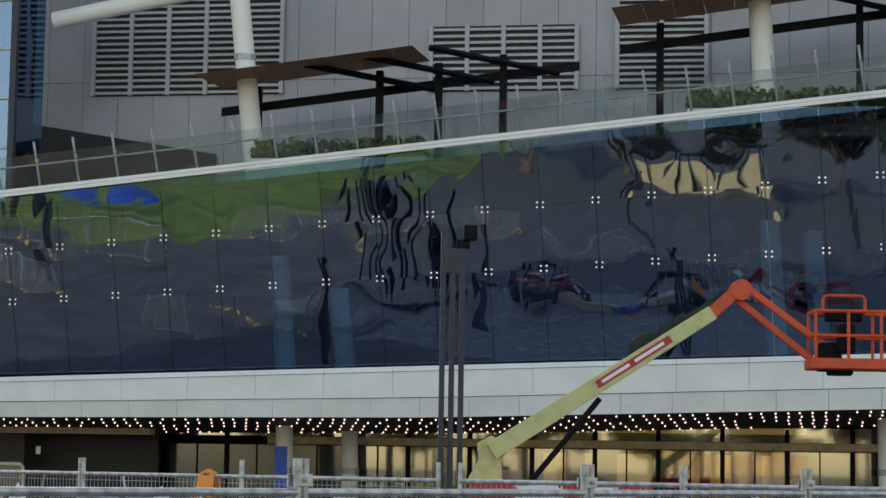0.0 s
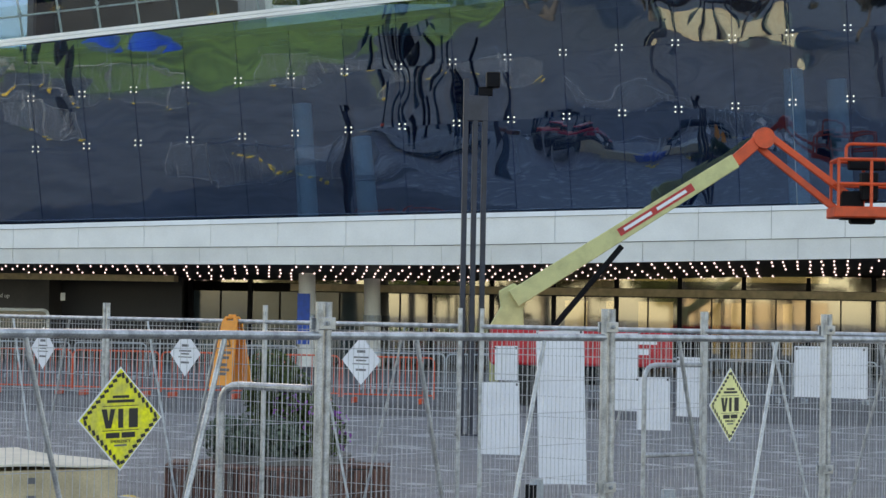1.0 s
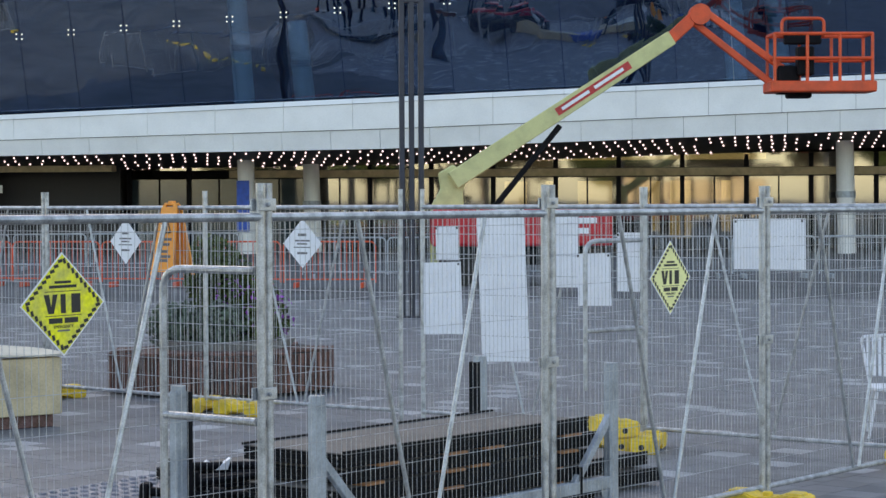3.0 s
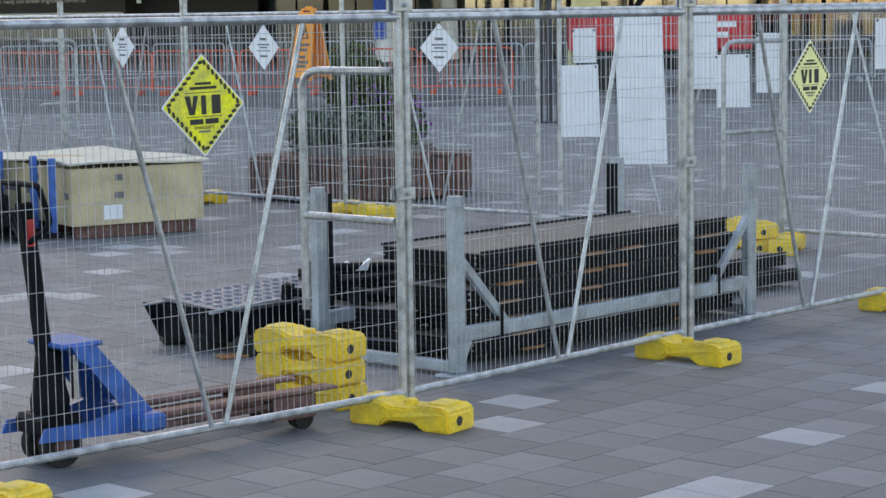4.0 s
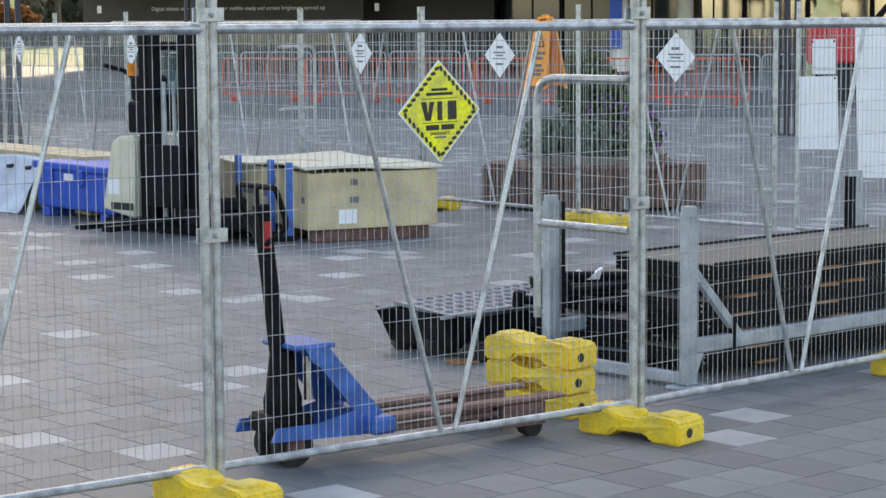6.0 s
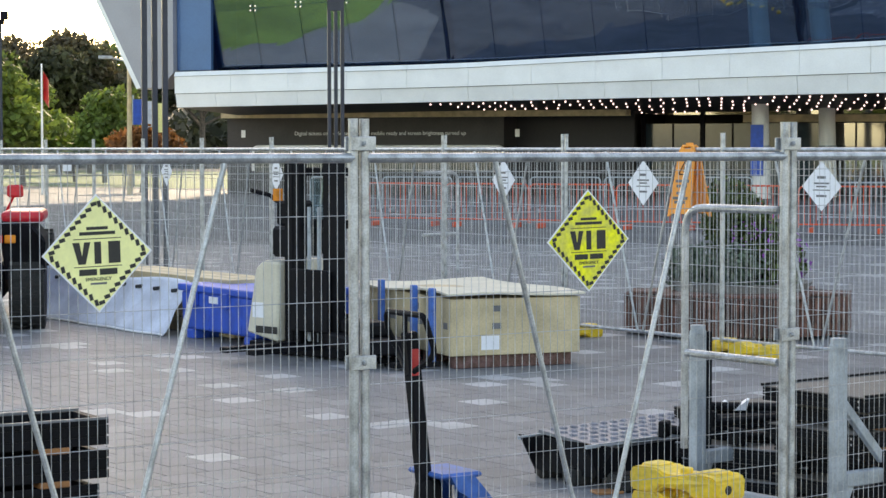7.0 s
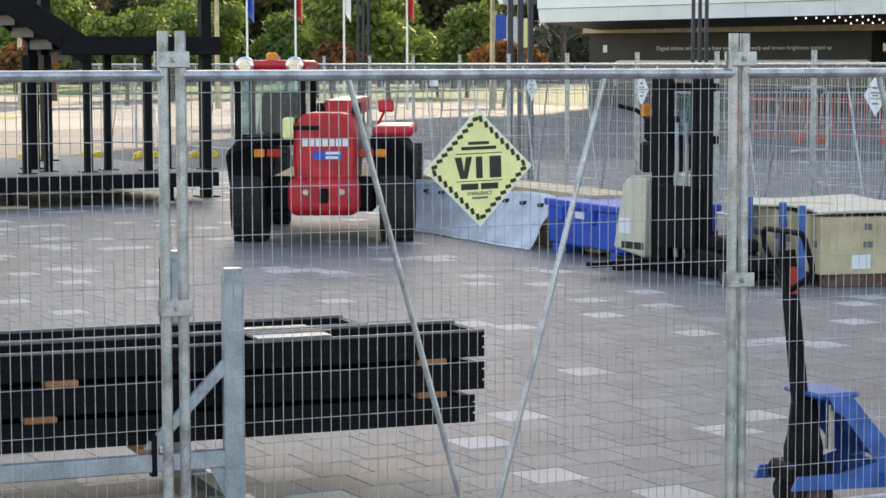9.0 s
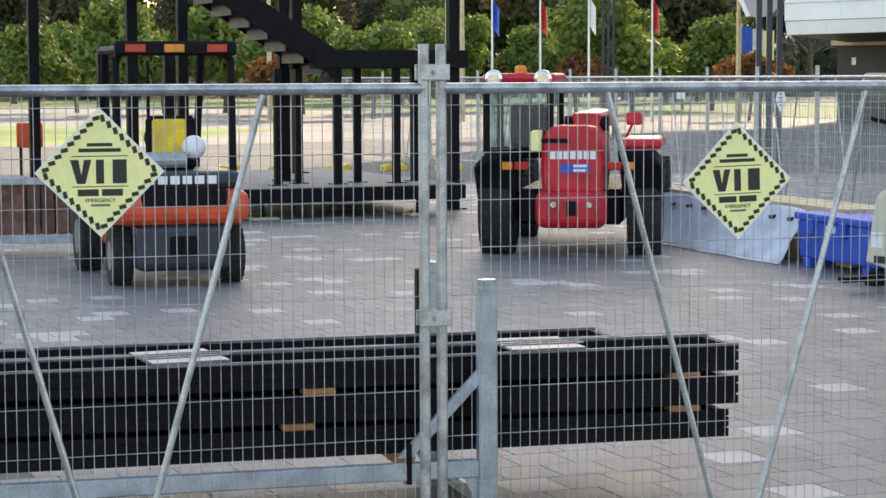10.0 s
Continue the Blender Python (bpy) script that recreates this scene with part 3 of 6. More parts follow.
while u < 60:
    v = u + 2.05
    for f0, f1 in ((0.0, 0.42), (0.42, 0.7), (0.7, 1.0)):
        lo = lambda q, f=f0: zt(q) + f * (ztop(q) - zt(q))
        hi = lambda q, f=f1: zt(q) + f * (ztop(q) - zt(q))
        y0, y1 = 0.9 - 0.92 * f0, 0.9 - 0.92 * f1
        p = quad_slab(u - 0.5 * f0, v - 0.5 * f0, lo, hi, y0, y1, 0.01, -0.5 * (f1 - f0))
        jit = 0.012 * (random.random() - 0.5)
        for q in p.verts:
            q.co.y += jit * (q.co.x - u)
        part("pane", p, "facade", glass_wall).visible_shadow = False
    for f in (0.42, 0.7):
        z = zt(u) + f * (ztop(u) - zt(u))
        s = bmesh.new()
        for dx in (-0.11, 0.11):
            for dz in (-0.09, 0.09):
                add(s, rod((u - 0.5 * f + dx, 0.86 - 0.92 * f, z + dz), (u - 0.5 * f + dx, 0.95 - 0.92 * f, z + dz), 0.035, 6))
        part("spider_fitting", s, "chrome", glass_wall)
    u = v

cap = thing("parapet_rail", BF, "pale metal gutter rail along the glass top", "rail", kind="structure")
part("gutter", quad_slab(-4, 62, lambda q: ztop(q), lambda q: ztop(q) + 0.13, -0.42, -0.42, 0), "white", cap)
part("gutter", quad_slab(-4, 62, lambda q: ztop(q) + 0.15, lambda q: ztop(q) + 0.27, -0.4, -0.4, 0), "white", cap)

balustrade = thing("glass_balustrade", BF, "frameless glass balustrade with grey steel posts", "balustrade")
u = 2.0
while u < 60:
    part("pane", quad_slab(u, u + 1.55, lambda q: ztop(q) + 0.27, lambda q: ztop(q) + 1.5, -0.3, -0.56, 0.02), "balglass", balustrade)
    z = ztop(u) + 0.27
    part("post", rod((u + 0.12, 0.0, z), (u - 0.12, -0.26, z + 1.75), 0.05, 6), "steel", balustrade)
    part("clip", box(u - 0.07, u + 0.05, -0.2, -0.08, z + 0.97, z + 1.08), "steel", balustrade)
    u += 1.55
part("handrail", quad_slab(2, 60, lambda q: ztop(q) + 1.16, lambda q: ztop(q) + 1.22, 0.05, 0.05, 0), "steel", balustrade)

terrace = thing("terrace_floor", BF, "dark terrace floor behind the balustrade", "floor", kind="structure")
part("slab", quad_slab(-2, 62, lambda q: ztop(q) - 0.3, lambda q: ztop(q) - 0.05, 0.4, 10.5, 0), "cladding", terrace)
HEDGES = []
hedge_beds = ((22, 29), (39, 47))

upper = thing("upper_wall", BF, "grey metal clad upper wall with louvres", "wall", kind="structure")
u = 6.0
while u < 62:
    for z0, z1 in ((13.5, 18.6), (18.62, 23.5), (23.52, 30)):
        part("panel", box(u + 0.01, u + 1.59, 10.5, 10.8, z0, z1), "cladding", upper)
    u += 1.6


# unseen bulk added above and beside the wall so the plaza falls in shade
part("roof_mass", box(6.0, 110, 10.9, 16, 7.5, 46), "cladding", upper)
part("roof_mass", box(-6.0, 6.0, 10.9, 16, 11, 46), "cladding", upper)
part("side_mass", box(62, 110, 0.5, 10.9, 0, 30), "cladding", upper)
# flat black panel before the wall, the recess's shade put into its colour
part("dark_opening", moved(prism([(4, 13.2), (18.5, 13.2), (18.5, 15.4), (9.5, 16.9), (4, 17.0)], 0.12), Matrix.Translation((0, 10.3, 0))), "louvre", upper)
ex = thing("exit_sign", BF, "small green exit sign under the wall", "sign")
part("box", box(14.2, 14.8, 10.1, 10.25, 15.3, 15.55), "black", ex)
part("face", box(14.24, 14.5, 10.08, 10.1, 15.34, 15.51), "leafbright", ex)
sh = thing("glass_shaft", BF, "teal glass shaft with dark steel edges", "glass shaft")
part("pane", box(8.0, 12.2, 2.6, 2.65, 12.4, 27), "facade", sh)
part("pane", box(12.2, 12.25, 2.65, 6.0, 12.4, 27), "facade", sh)
for z in (14.5, 16.5, 18.5, 20.5):
    part("rail", box(8.0, 12.3, 2.5, 2.6, z, z + 0.1), "steel", sh)
# dark core added so that sky does not show through the shaft glass
part("core", box(8.3, 11.9, 3.0, 5.9, 12.4, 27), "navy", sh)
part("corner_post", box(12.15, 12.4, 2.45, 2.75, 12.4, 27), "pole", sh)


def louvre(u0, u1, z0, z1, bays):
    t = thing("louvre", BF, "grey horizontal louvre grille in the wall", "louvre", "wall louvres")
    part("backing", box(u0, u1, 10.42, 10.48, z0, z1), "louvre", t)
    w = (u1 - u0) / bays
    for i in range(bays):
        n = int((z1 - z0) / 0.26)
        for j in range(n):
            z = z0 + (j + 0.2) * (z1 - z0) / n
            part("slat", box(u0 + i * w + 0.1, u0 + (i + 1) * w - 0.1, 10.3, 10.4, z, z + 0.11), "slat", t)
    for i in range(bays + 1):
        part("mullion", box(u0 + i * w - 0.09, u0 + i * w + 0.09, 10.28, 10.42, z0, z1), "slat", t)


louvre(12.9, 21.3, 18.0, 22.6, 5)
louvre(27.8, 34.0, 18.0, 20.8, 4)
louvre(35.7, 39.4, 18.0, 23.5, 2)


def canopy(u0, u1, z0, rise):
    t = thing("terrace_canopy", BF, "timber lined terrace canopy on black steel posts", "canopy", "terrace canopies")
    n = 10
    w = (u1 - u0) / n
    for i in range(n):
        a, b = u0 + i * w, u0 + (i + 1) * w
        part("board", quad_slab(a, b, lambda q: z0 + rise * (q - u0), lambda q: z0 + 0.2 + rise * (q - u0), 1.6, 5.6, 0.006), "timber", t)
    part("edge_beam", quad_slab(u0, u1 + 6, lambda q: z0 - 0.95 + rise * (q - u0), lambda q: z0 - 0.6 + rise * (q - u0), 5.7, 5.7, 0), "black", t)
    for q in (u0 + 1.6, u1 - 2, u1 + 0.4, u1 + 3):
        part("post", box(q - 0.14, q + 0.14, 5.3, 5.6, ztop(q) - 0.2, z0 + rise * (q - u0)), "black", t)
        if q > u1 - 3:
            part("rafter", rod((q - 2.6, 3.1, z0 + 0.1 + rise * (q - u0 - 2)), (q + 2.2, 5.6, z0 - 0.75 + rise * (q - u0)), 0.13, 4), "black", t)


canopy(20.0, 28.6, 17.2, 0.115)
canopy(36.2, 47.5, 19.5, 0.12)


def tilted_column(a, b, r):
    t = thing("round_column", BF, "white painted round steel column leaning slightly", "column", "white columns")
    part("shaft", rod(a, b, r, 20, r * 0.92), "white", t, smooth=False)
    part("collar", rod(Vector(a) * 0.5 + Vector(b) * 0.5 - Vector((0, 0, 0.12)), Vector(a) * 0.5 + Vector(b) * 0.5 + Vector((0, 0, 0.12)), r * 1.06, 16), "steel", t)
    return t


tilted_column((21.9, 4.5, 12.8), (20.6, 4.5, 24), 0.42)
tilted_column((42.0, 4.5, 14.6), (41.3, 4.5, 27), 0.45)
tb = thing("roof_tube", BF, "cream round roof tube meeting the upper wall", "tube")
part("tube", rod((13.3, 4.5, 20.1), (23.5, 4.5, 22.0), 0.35, 16), "white", tb)
part("end_cap", rod((13.18, 4.5, 20.08), (13.31, 4.5, 20.1), 0.36, 16), "white", tb)
pf = thing("pergola_planter", BF, "white planter boxes with strappy green plants", "planter")
for a, b in hedge_beds:
    part("trough", box(a, b, 3.0, 3.8, ztop(a) - 0.1, ztop(a) + 1.0), "white", pf)
    HEDGES.append((a, b))

# wing at the end of the facade
wing = thing("end_wing", BF, "pale blue grey clad end wing of the stadium", "wall", kind="structure")
bm = prism([(-6.3, 13.0), (-3.74, 8.1), (-1.85, 4.5), (-0.9, 4.45), (-0.3, 5.1), (-0.3, 13.0)], 1.0)
part("cladding", bm, "cladding", wing)
part("edge", prism([(-6.5, 13.0), (-3.95, 8.1), (-2.05, 4.45), (-1.85, 4.5), (-3.74, 8.1), (-6.3, 13.0)], 1.3), "white", wing)
part("blue_panel", box(-0.28, 1.3, 0.3, 0.5, 5.2, 13), "bluepanel", wing)

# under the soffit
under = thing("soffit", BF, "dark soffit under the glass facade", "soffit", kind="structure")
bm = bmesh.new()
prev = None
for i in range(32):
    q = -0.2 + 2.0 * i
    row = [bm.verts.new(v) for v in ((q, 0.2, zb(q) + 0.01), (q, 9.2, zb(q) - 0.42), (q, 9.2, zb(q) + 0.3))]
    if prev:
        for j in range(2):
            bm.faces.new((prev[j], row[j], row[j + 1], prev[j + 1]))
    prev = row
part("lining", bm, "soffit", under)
bulbs = bmesh.new()
for bay in range(11):
    for i in range(8):
        for j in range(5):
            if j > 2 and (i + 2 * bay) % 5 == 4:
                continue
            yy = 0.8 + j * 1.75
            uu = 10.6 + bay * 4.3 + i * 0.46 + 0.27 * yy + random.uniform(-0.04, 0.04)
            z = zb(uu) - 0.048 * (yy - 0.2)
            add(bulbs, lathe([(0.014, -0.07), (0.034, -0.055), (0.034, -0.03), (0.014, -0.004)], 6, Matrix.Translation((uu, yy, z))))
tagged(part("soffit_light", bulbs, "bulb", under, "small round pinkish white soffit lights"), kind="stuff")
sw = thing("ground_wall", BF, "dark brown ground floor wall with ticket notice", "wall", kind="structure")
part("wall_face", box(-1.0, 12.0, 6.0, 6.4, 0, 3.75), "darkwall", sw)
part("header", box(-1.0, 17.5, 5.4, 6.0, 3.3, 3.55), "ply", sw)
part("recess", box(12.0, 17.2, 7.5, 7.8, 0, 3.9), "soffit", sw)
part("side_return", box(11.8, 12.0, 6.4, 7.6, 0, 3.8), "darkwall", sw)
words = "Digital tickets only - Please have your mobile ready and screen brightness turned up"
part("notice", text_mesh(words, 0.235, Matrix.Translation((6.3, 5.985, 2.62)), 0.004), "white", sw)
for uu in (-0.2, 12.6):
    part("phone_icon", box(uu - 0.1, uu + 0.1, 5.98, 5.996, 2.46, 2.78, 0.003), "white", sw)
fr = tube(bend((0.3, 5.95, 1.0), (0.3, 5.95, 2.05), (6, 5.95, 2.05), 0.25) + bend((6.1, 5.95, 2.05), (12.0, 5.95, 2.05), (12.0, 5.95, 1.0), 0.25), 0.07, 6)
part("window_frame", fr, "white", sw)
part("ticket_window", box(0.4, 11.9, 5.96, 5.99, 1.0, 1.98), "clear", sw)

doors = thing("entrance_glazing", BF, "glazed entrance doors with dark frames", "entrance doors", kind="structure")
part("hall_wall", box(16.0, 110, 15.5, 15.7, 0, 7.6), "darkwall", doors)
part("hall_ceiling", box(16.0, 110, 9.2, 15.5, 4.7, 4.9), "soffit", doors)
part("hall_side", box(16.0, 16.2, 9.2, 15.5, 0, 4.7), "darkwall", doors)
part("head_beam", box(21.5, 60, 8.7, 9.0, 3.05, 3.35), "ply", doors)
uu = 17.2
k = 0
while uu < 58:
    part("mullion", box(uu - 0.09, uu + 0.09, 8.75, 9.0, 0, 3.9), "black", doors)
    part("pane", box(uu + 0.1, uu + 2.45, 8.85, 8.88, 0.1, 3.0), "clear" if k < 3 else "doorglass", doors)
    part("transom_pane", box(uu + 0.1, uu + 2.45, 8.85, 8.88, 3.37, 3.95), "doorglass", doors)
    part("stile", box(uu + 1.25, uu + 1.31, 8.8, 8.92, 0, 3.0), "black", doors)
    uu += 2.55
    k += 1
# glowing boxes on the back wall in place of the hall's warm light
for i, (uu, w) in enumerate(((32.2, 1.3), (34.0, 0.5), (35.4, 1.5), (38.6, 0.35), (39.4, 0.9), (41.6, 0.4))):
    part("inner_light", box(uu, uu + w, 15.3, 15.4, 0.4 + 0.3 * (i % 2), 2.9), "warmin", doors)
for uu in (33.4, 37.6, 40.6, 43.4, 26.0, 29.0):
    part("inner_pier", box(uu, uu + 0.5, 13.2, 13.7, 0, 4.7), "darkwall", doors)
# glowing strip with a black cover, added to brighten the transom; no real lamp
hl = thing("hall_light", BF, "warm glow strip added behind the transom glass", "light")
part("strip", box(33, 43.5, 12.5, 12.6, 3.75, 4.0), "warmin", hl)
part("housing", box(32.9, 43.6, 12.45, 12.95, 4.0, 4.1), "black", hl)
for uu, yy in ((23.2, 5.0), (25.2, 8.0), (46.5, 5.0)):
    t = tilted_column((uu, yy, 0), (uu - 0.1, yy, zb(uu)), 0.36)
for uu, top, yy in ((23.7, 10.2, 2.6), (25.9, 9.0, 3.4), (42.4, 11.5, 2.6), (44.0, 11.2, 3.4), (55.0, 11.5, 2.6)):
    tilted_column((uu, yy, zt(uu)), (uu - 0.35, yy, top), 0.4)
bp = thing("banner", BF, "blue poster wrapped on a round column", "poster")
part("sheet", box(22.85, 23.35, 4.55, 4.6, 0.9, 2.9), "bluebin", bp)

# ---- boom lift ----
def boom_lift():
    t = thing("boom_lift", pose(0, 52, 0), "cream and orange boom lift with raised basket", "boom lift")
    def arm(a, b, w, d, mt, name, taper=1.0, label=""):
        a, b = Vector(a), Vector(b)
        L = (b - a).length
        bm = box(-w / 2, w / 2, -d / 2, d / 2, 0, L, 0.02)
        for v in bm.verts:
            if v.co.z > L * 0.5:
                v.co.x *= taper
        bm.transform(Matrix.Translation(a) @ Matrix.Rotation(math.atan2(b.x - a.x, b.z - a.z), 4, "Y"))
        return part(name, bm, mt, t, label)
    arm((1.75, 0, 2.55), (7.15, 0, 6.05), 0.46, 0.4, "cream", "main_boom", 0.8)
    part("knuckle", prism([(1.2, 0.5), (2.1, 0.5), (2.0, 2.3), (2.15, 2.7), (1.75, 2.95), (1.4, 2.75), (1.45, 2.35), (1.2, 1.9)], 0.5, bev=0.03), "cream", t)
    arm((7.1, 0, 6.0), (7.85, 0, 6.68), 0.3, 0.34, "orange", "boom_nose")
    part("elbow", rod((7.85, -0.22, 6.62), (7.85, 0.22, 6.62), 0.26, 16), "orange", t)
    arm((7.95, -0.12, 6.7), (10.0, -0.12, 5.2), 0.17, 0.14, "orange", "jib_arm")
    arm((7.75, 0.12, 6.42), (9.75, 0.12, 4.85), 0.17, 0.14, "orange", "jib_arm")
    arm((2.2, 0, 1.2), (4.4, 0, 3.9), 0.14, 0.16, "black", "lift_cylinder", label="black hydraulic cylinder")
    part("swivel", boxes([(9.75, 10.3, -0.25, 0.25, 4.65, 5.35), (10.0, 10.6, -0.2, 0.2, 4.55, 4.75)], 0.04), "black", t)
    part("floor", box(9.5, 12.1, -0.7, 0.45, 4.68, 4.95, 0.03), "orange", t)
    for x in (9.6, 10.4, 11.2, 12.0):
        for y in (-0.62, 0.38):
            part("cage_post", rod((x, y, 4.9), (x, y, 6.1), 0.04, 8), "orange", t)
    for z in (5.5, 6.1):
        part("cage_rail", tube([(9.6, -0.62, z), (12.0, -0.62, z), (12.0, 0.38, z), (9.6, 0.38, z), (9.6, -0.62, z)], 0.042, 8), "orange", t)
    part("cage_rail", tube(bend((9.95, 0.3, 6.1), (9.95, 0.3, 6.55), (10.5, 0.3, 6.55), 0.15) + bend((10.6, 0.3, 6.55), (11.0, 0.3, 6.55), (11.0, 0.3, 6.1), 0.15), 0.042, 8), "orange", t)
    part("control_box", boxes([(10.0, 10.9, 0.1, 0.4, 5.9, 6.2), (10.2, 10.6, -0.5, -0.1, 5.1, 5.8)], 0.03), "black", t)
    b2 = box(3.05, 5.2, -0.215, -0.21, -0.09, 0.11)
    b2.transform(Matrix.Translation((1.75, 0, 2.55)) @ Matrix.Rotation(-math.atan2(3.5, 5.4), 4, "Y"))
    s = part("hire_board", b2, "signred", t, "red hire board with pale bars")
    for a, b in ((3.2, 4.0), (4.15, 5.0)):
        b3 = box(a, b, -0.22, -0.216, -0.03, 0.05)
        b3.transform(Matrix.Translation((1.75, 0, 2.55)) @ Matrix.Rotation(-math.atan2(3.5, 5.4), 4, "Y"))
        part("text_bar", b3, "paper", s)
    part("turntable", box(1.2, 5.6, -1.0, 1.0, 0.95, 1.85, 0.08, seg=2), "red", t, "red engine cover")
    part("chassis", box(1.4, 5.0, -0.9, 0.9, 0.5, 0.93, 0.05), "black", t)
    for x in (1.9, 4.5):
        for y in (-1.0, 1.0):
            part("wheel", rod((x, y - 0.17, 0.48), (x, y + 0.17, 0.48), 0.48, 18), "rubber", t)
    for a, b, z in ((3.9, 5.0, 1.25), (3.9, 5.2, 1.5)):
        part("text_bar", box(a, b, -1.01, -1.004, z, z + 0.14), "paper", t)


boom_lift()


# ---- crowd barriers before the entrance ----
def crowd_barrier(m, mt, label):
    t = thing("crowd_barrier", m, label, "barrier", "crowd barriers")
    part("frame", tube(bend((-1.1, 0, 0.12), (-1.1, 0, 1.1), (0, 0, 1.1), 0.15) + bend((0.05, 0, 1.1), (1.1, 0, 1.1), (1.1, 0, 0.12), 0.15), 0.02, 6), mt, t)
    part("bottom_rail", rod((-1.1, 0, 0.2), (1.1, 0, 0.2), 0.018, 6), mt, t)
    for i in range(1, 16):
        x = -1.1 + 2.2 * i / 16
        part("bar", rod((x, 0, 0.2), (x, 0, 1.08), 0.009, 5), mt, t)
    for x in (-0.8, 0.8):
        part("foot", box(x - 0.03, x + 0.03, -0.3, 0.3, 0, 0.13, 0.01), mt, t)
    return t


k0 = crowd_barrier(pose(-12.5, 53.2, 0, 0, 0, -4), "orange", "orange steel crowd barrier standing on the plaza")
for i in range(1, 6):
    copy_thing(k0, pose(-12.5 + 2.25 * i, 53.2 - 0.55 * i, 0, 0, 0, -14 + (i * 7) % 9))
k1 = crowd_barrier(pose(-1.0, 56, 0, 0, 0, 2), "steel", "grey steel crowd barrier standing on the plaza")
for i in range(1, 8):
    copy_thing(k1, pose(-1.0 + 2.25 * i, 56 - 0.2 * i, 0, 0, 0, (i * 11) % 7 - 3))
for i in range(6):
    copy_thing(k1, pose(-17 + 2.3 * i, 64 + 0.2 * i, 0, 0, 0, (i * 5) % 7 - 3))


def floor_sign():
    t = thing("warning_sign", pose(-2.09, 21.12, 1.333, 0, 0, -39), "orange folding caution sign straddling the back fence rail", "caution sign")
    H = 0.7
    for s in (-1, 1):
        bm = prism([(-0.15, 0), (-0.12, 0), (-0.1, 0.03), (0.1, 0.03), (0.12, 0), (0.15, 0), (0.105, 0.66), (0.08, 0.7), (0.05, 0.7), (0.05, 0.675), (-0.05, 0.675), (-0.05, 0.7), (-0.08, 0.7), (-0.105, 0.66)], 0.02)
        bm.transform(Matrix.Translation((0, -0.01, 0)))
        for v in bm.verts:
            v.co.y += s * (0.025 + 0.13 * (1 - v.co.z / H))
        leaf = part("leaf", bm, "signorange", t)
        if s < 0:
            rows = lambda z: -0.166 + 0.13 * z / H
            tri = bmesh.new()
            for a, b in (((-0.065, 0.42), (0.0, 0.55)), ((0.065, 0.42), (0.0, 0.55)), ((-0.065, 0.42), (0.065, 0.42)), ((0, 0.445), (0, 0.5))):
                add(tri, rod((a[0], rows(a[1]), a[1]), (b[0], rows(b[1]), b[1]), 0.007, 5))
            part("triangle", tri, "ink", leaf, "black warning triangle")
            for z, w in ((0.34, 0.09), (0.29, 0.07), (0.22, 0.06), (0.17, 0.1), (0.13, 0.07)):
                part("text_bar", box(-w, w, rows(z) - 0.002, rows(z) + 0.006, z, z + 0.028), "inkgrey", leaf)
    part("handle", add(box(-0.08, 0.08, -0.035, 0.035, 0.69, 0.715, 0.008), box(-0.03, 0.03, -0.03, 0.03, 0.71, 0.735, 0.006)), "signorange", t)


floor_sign()


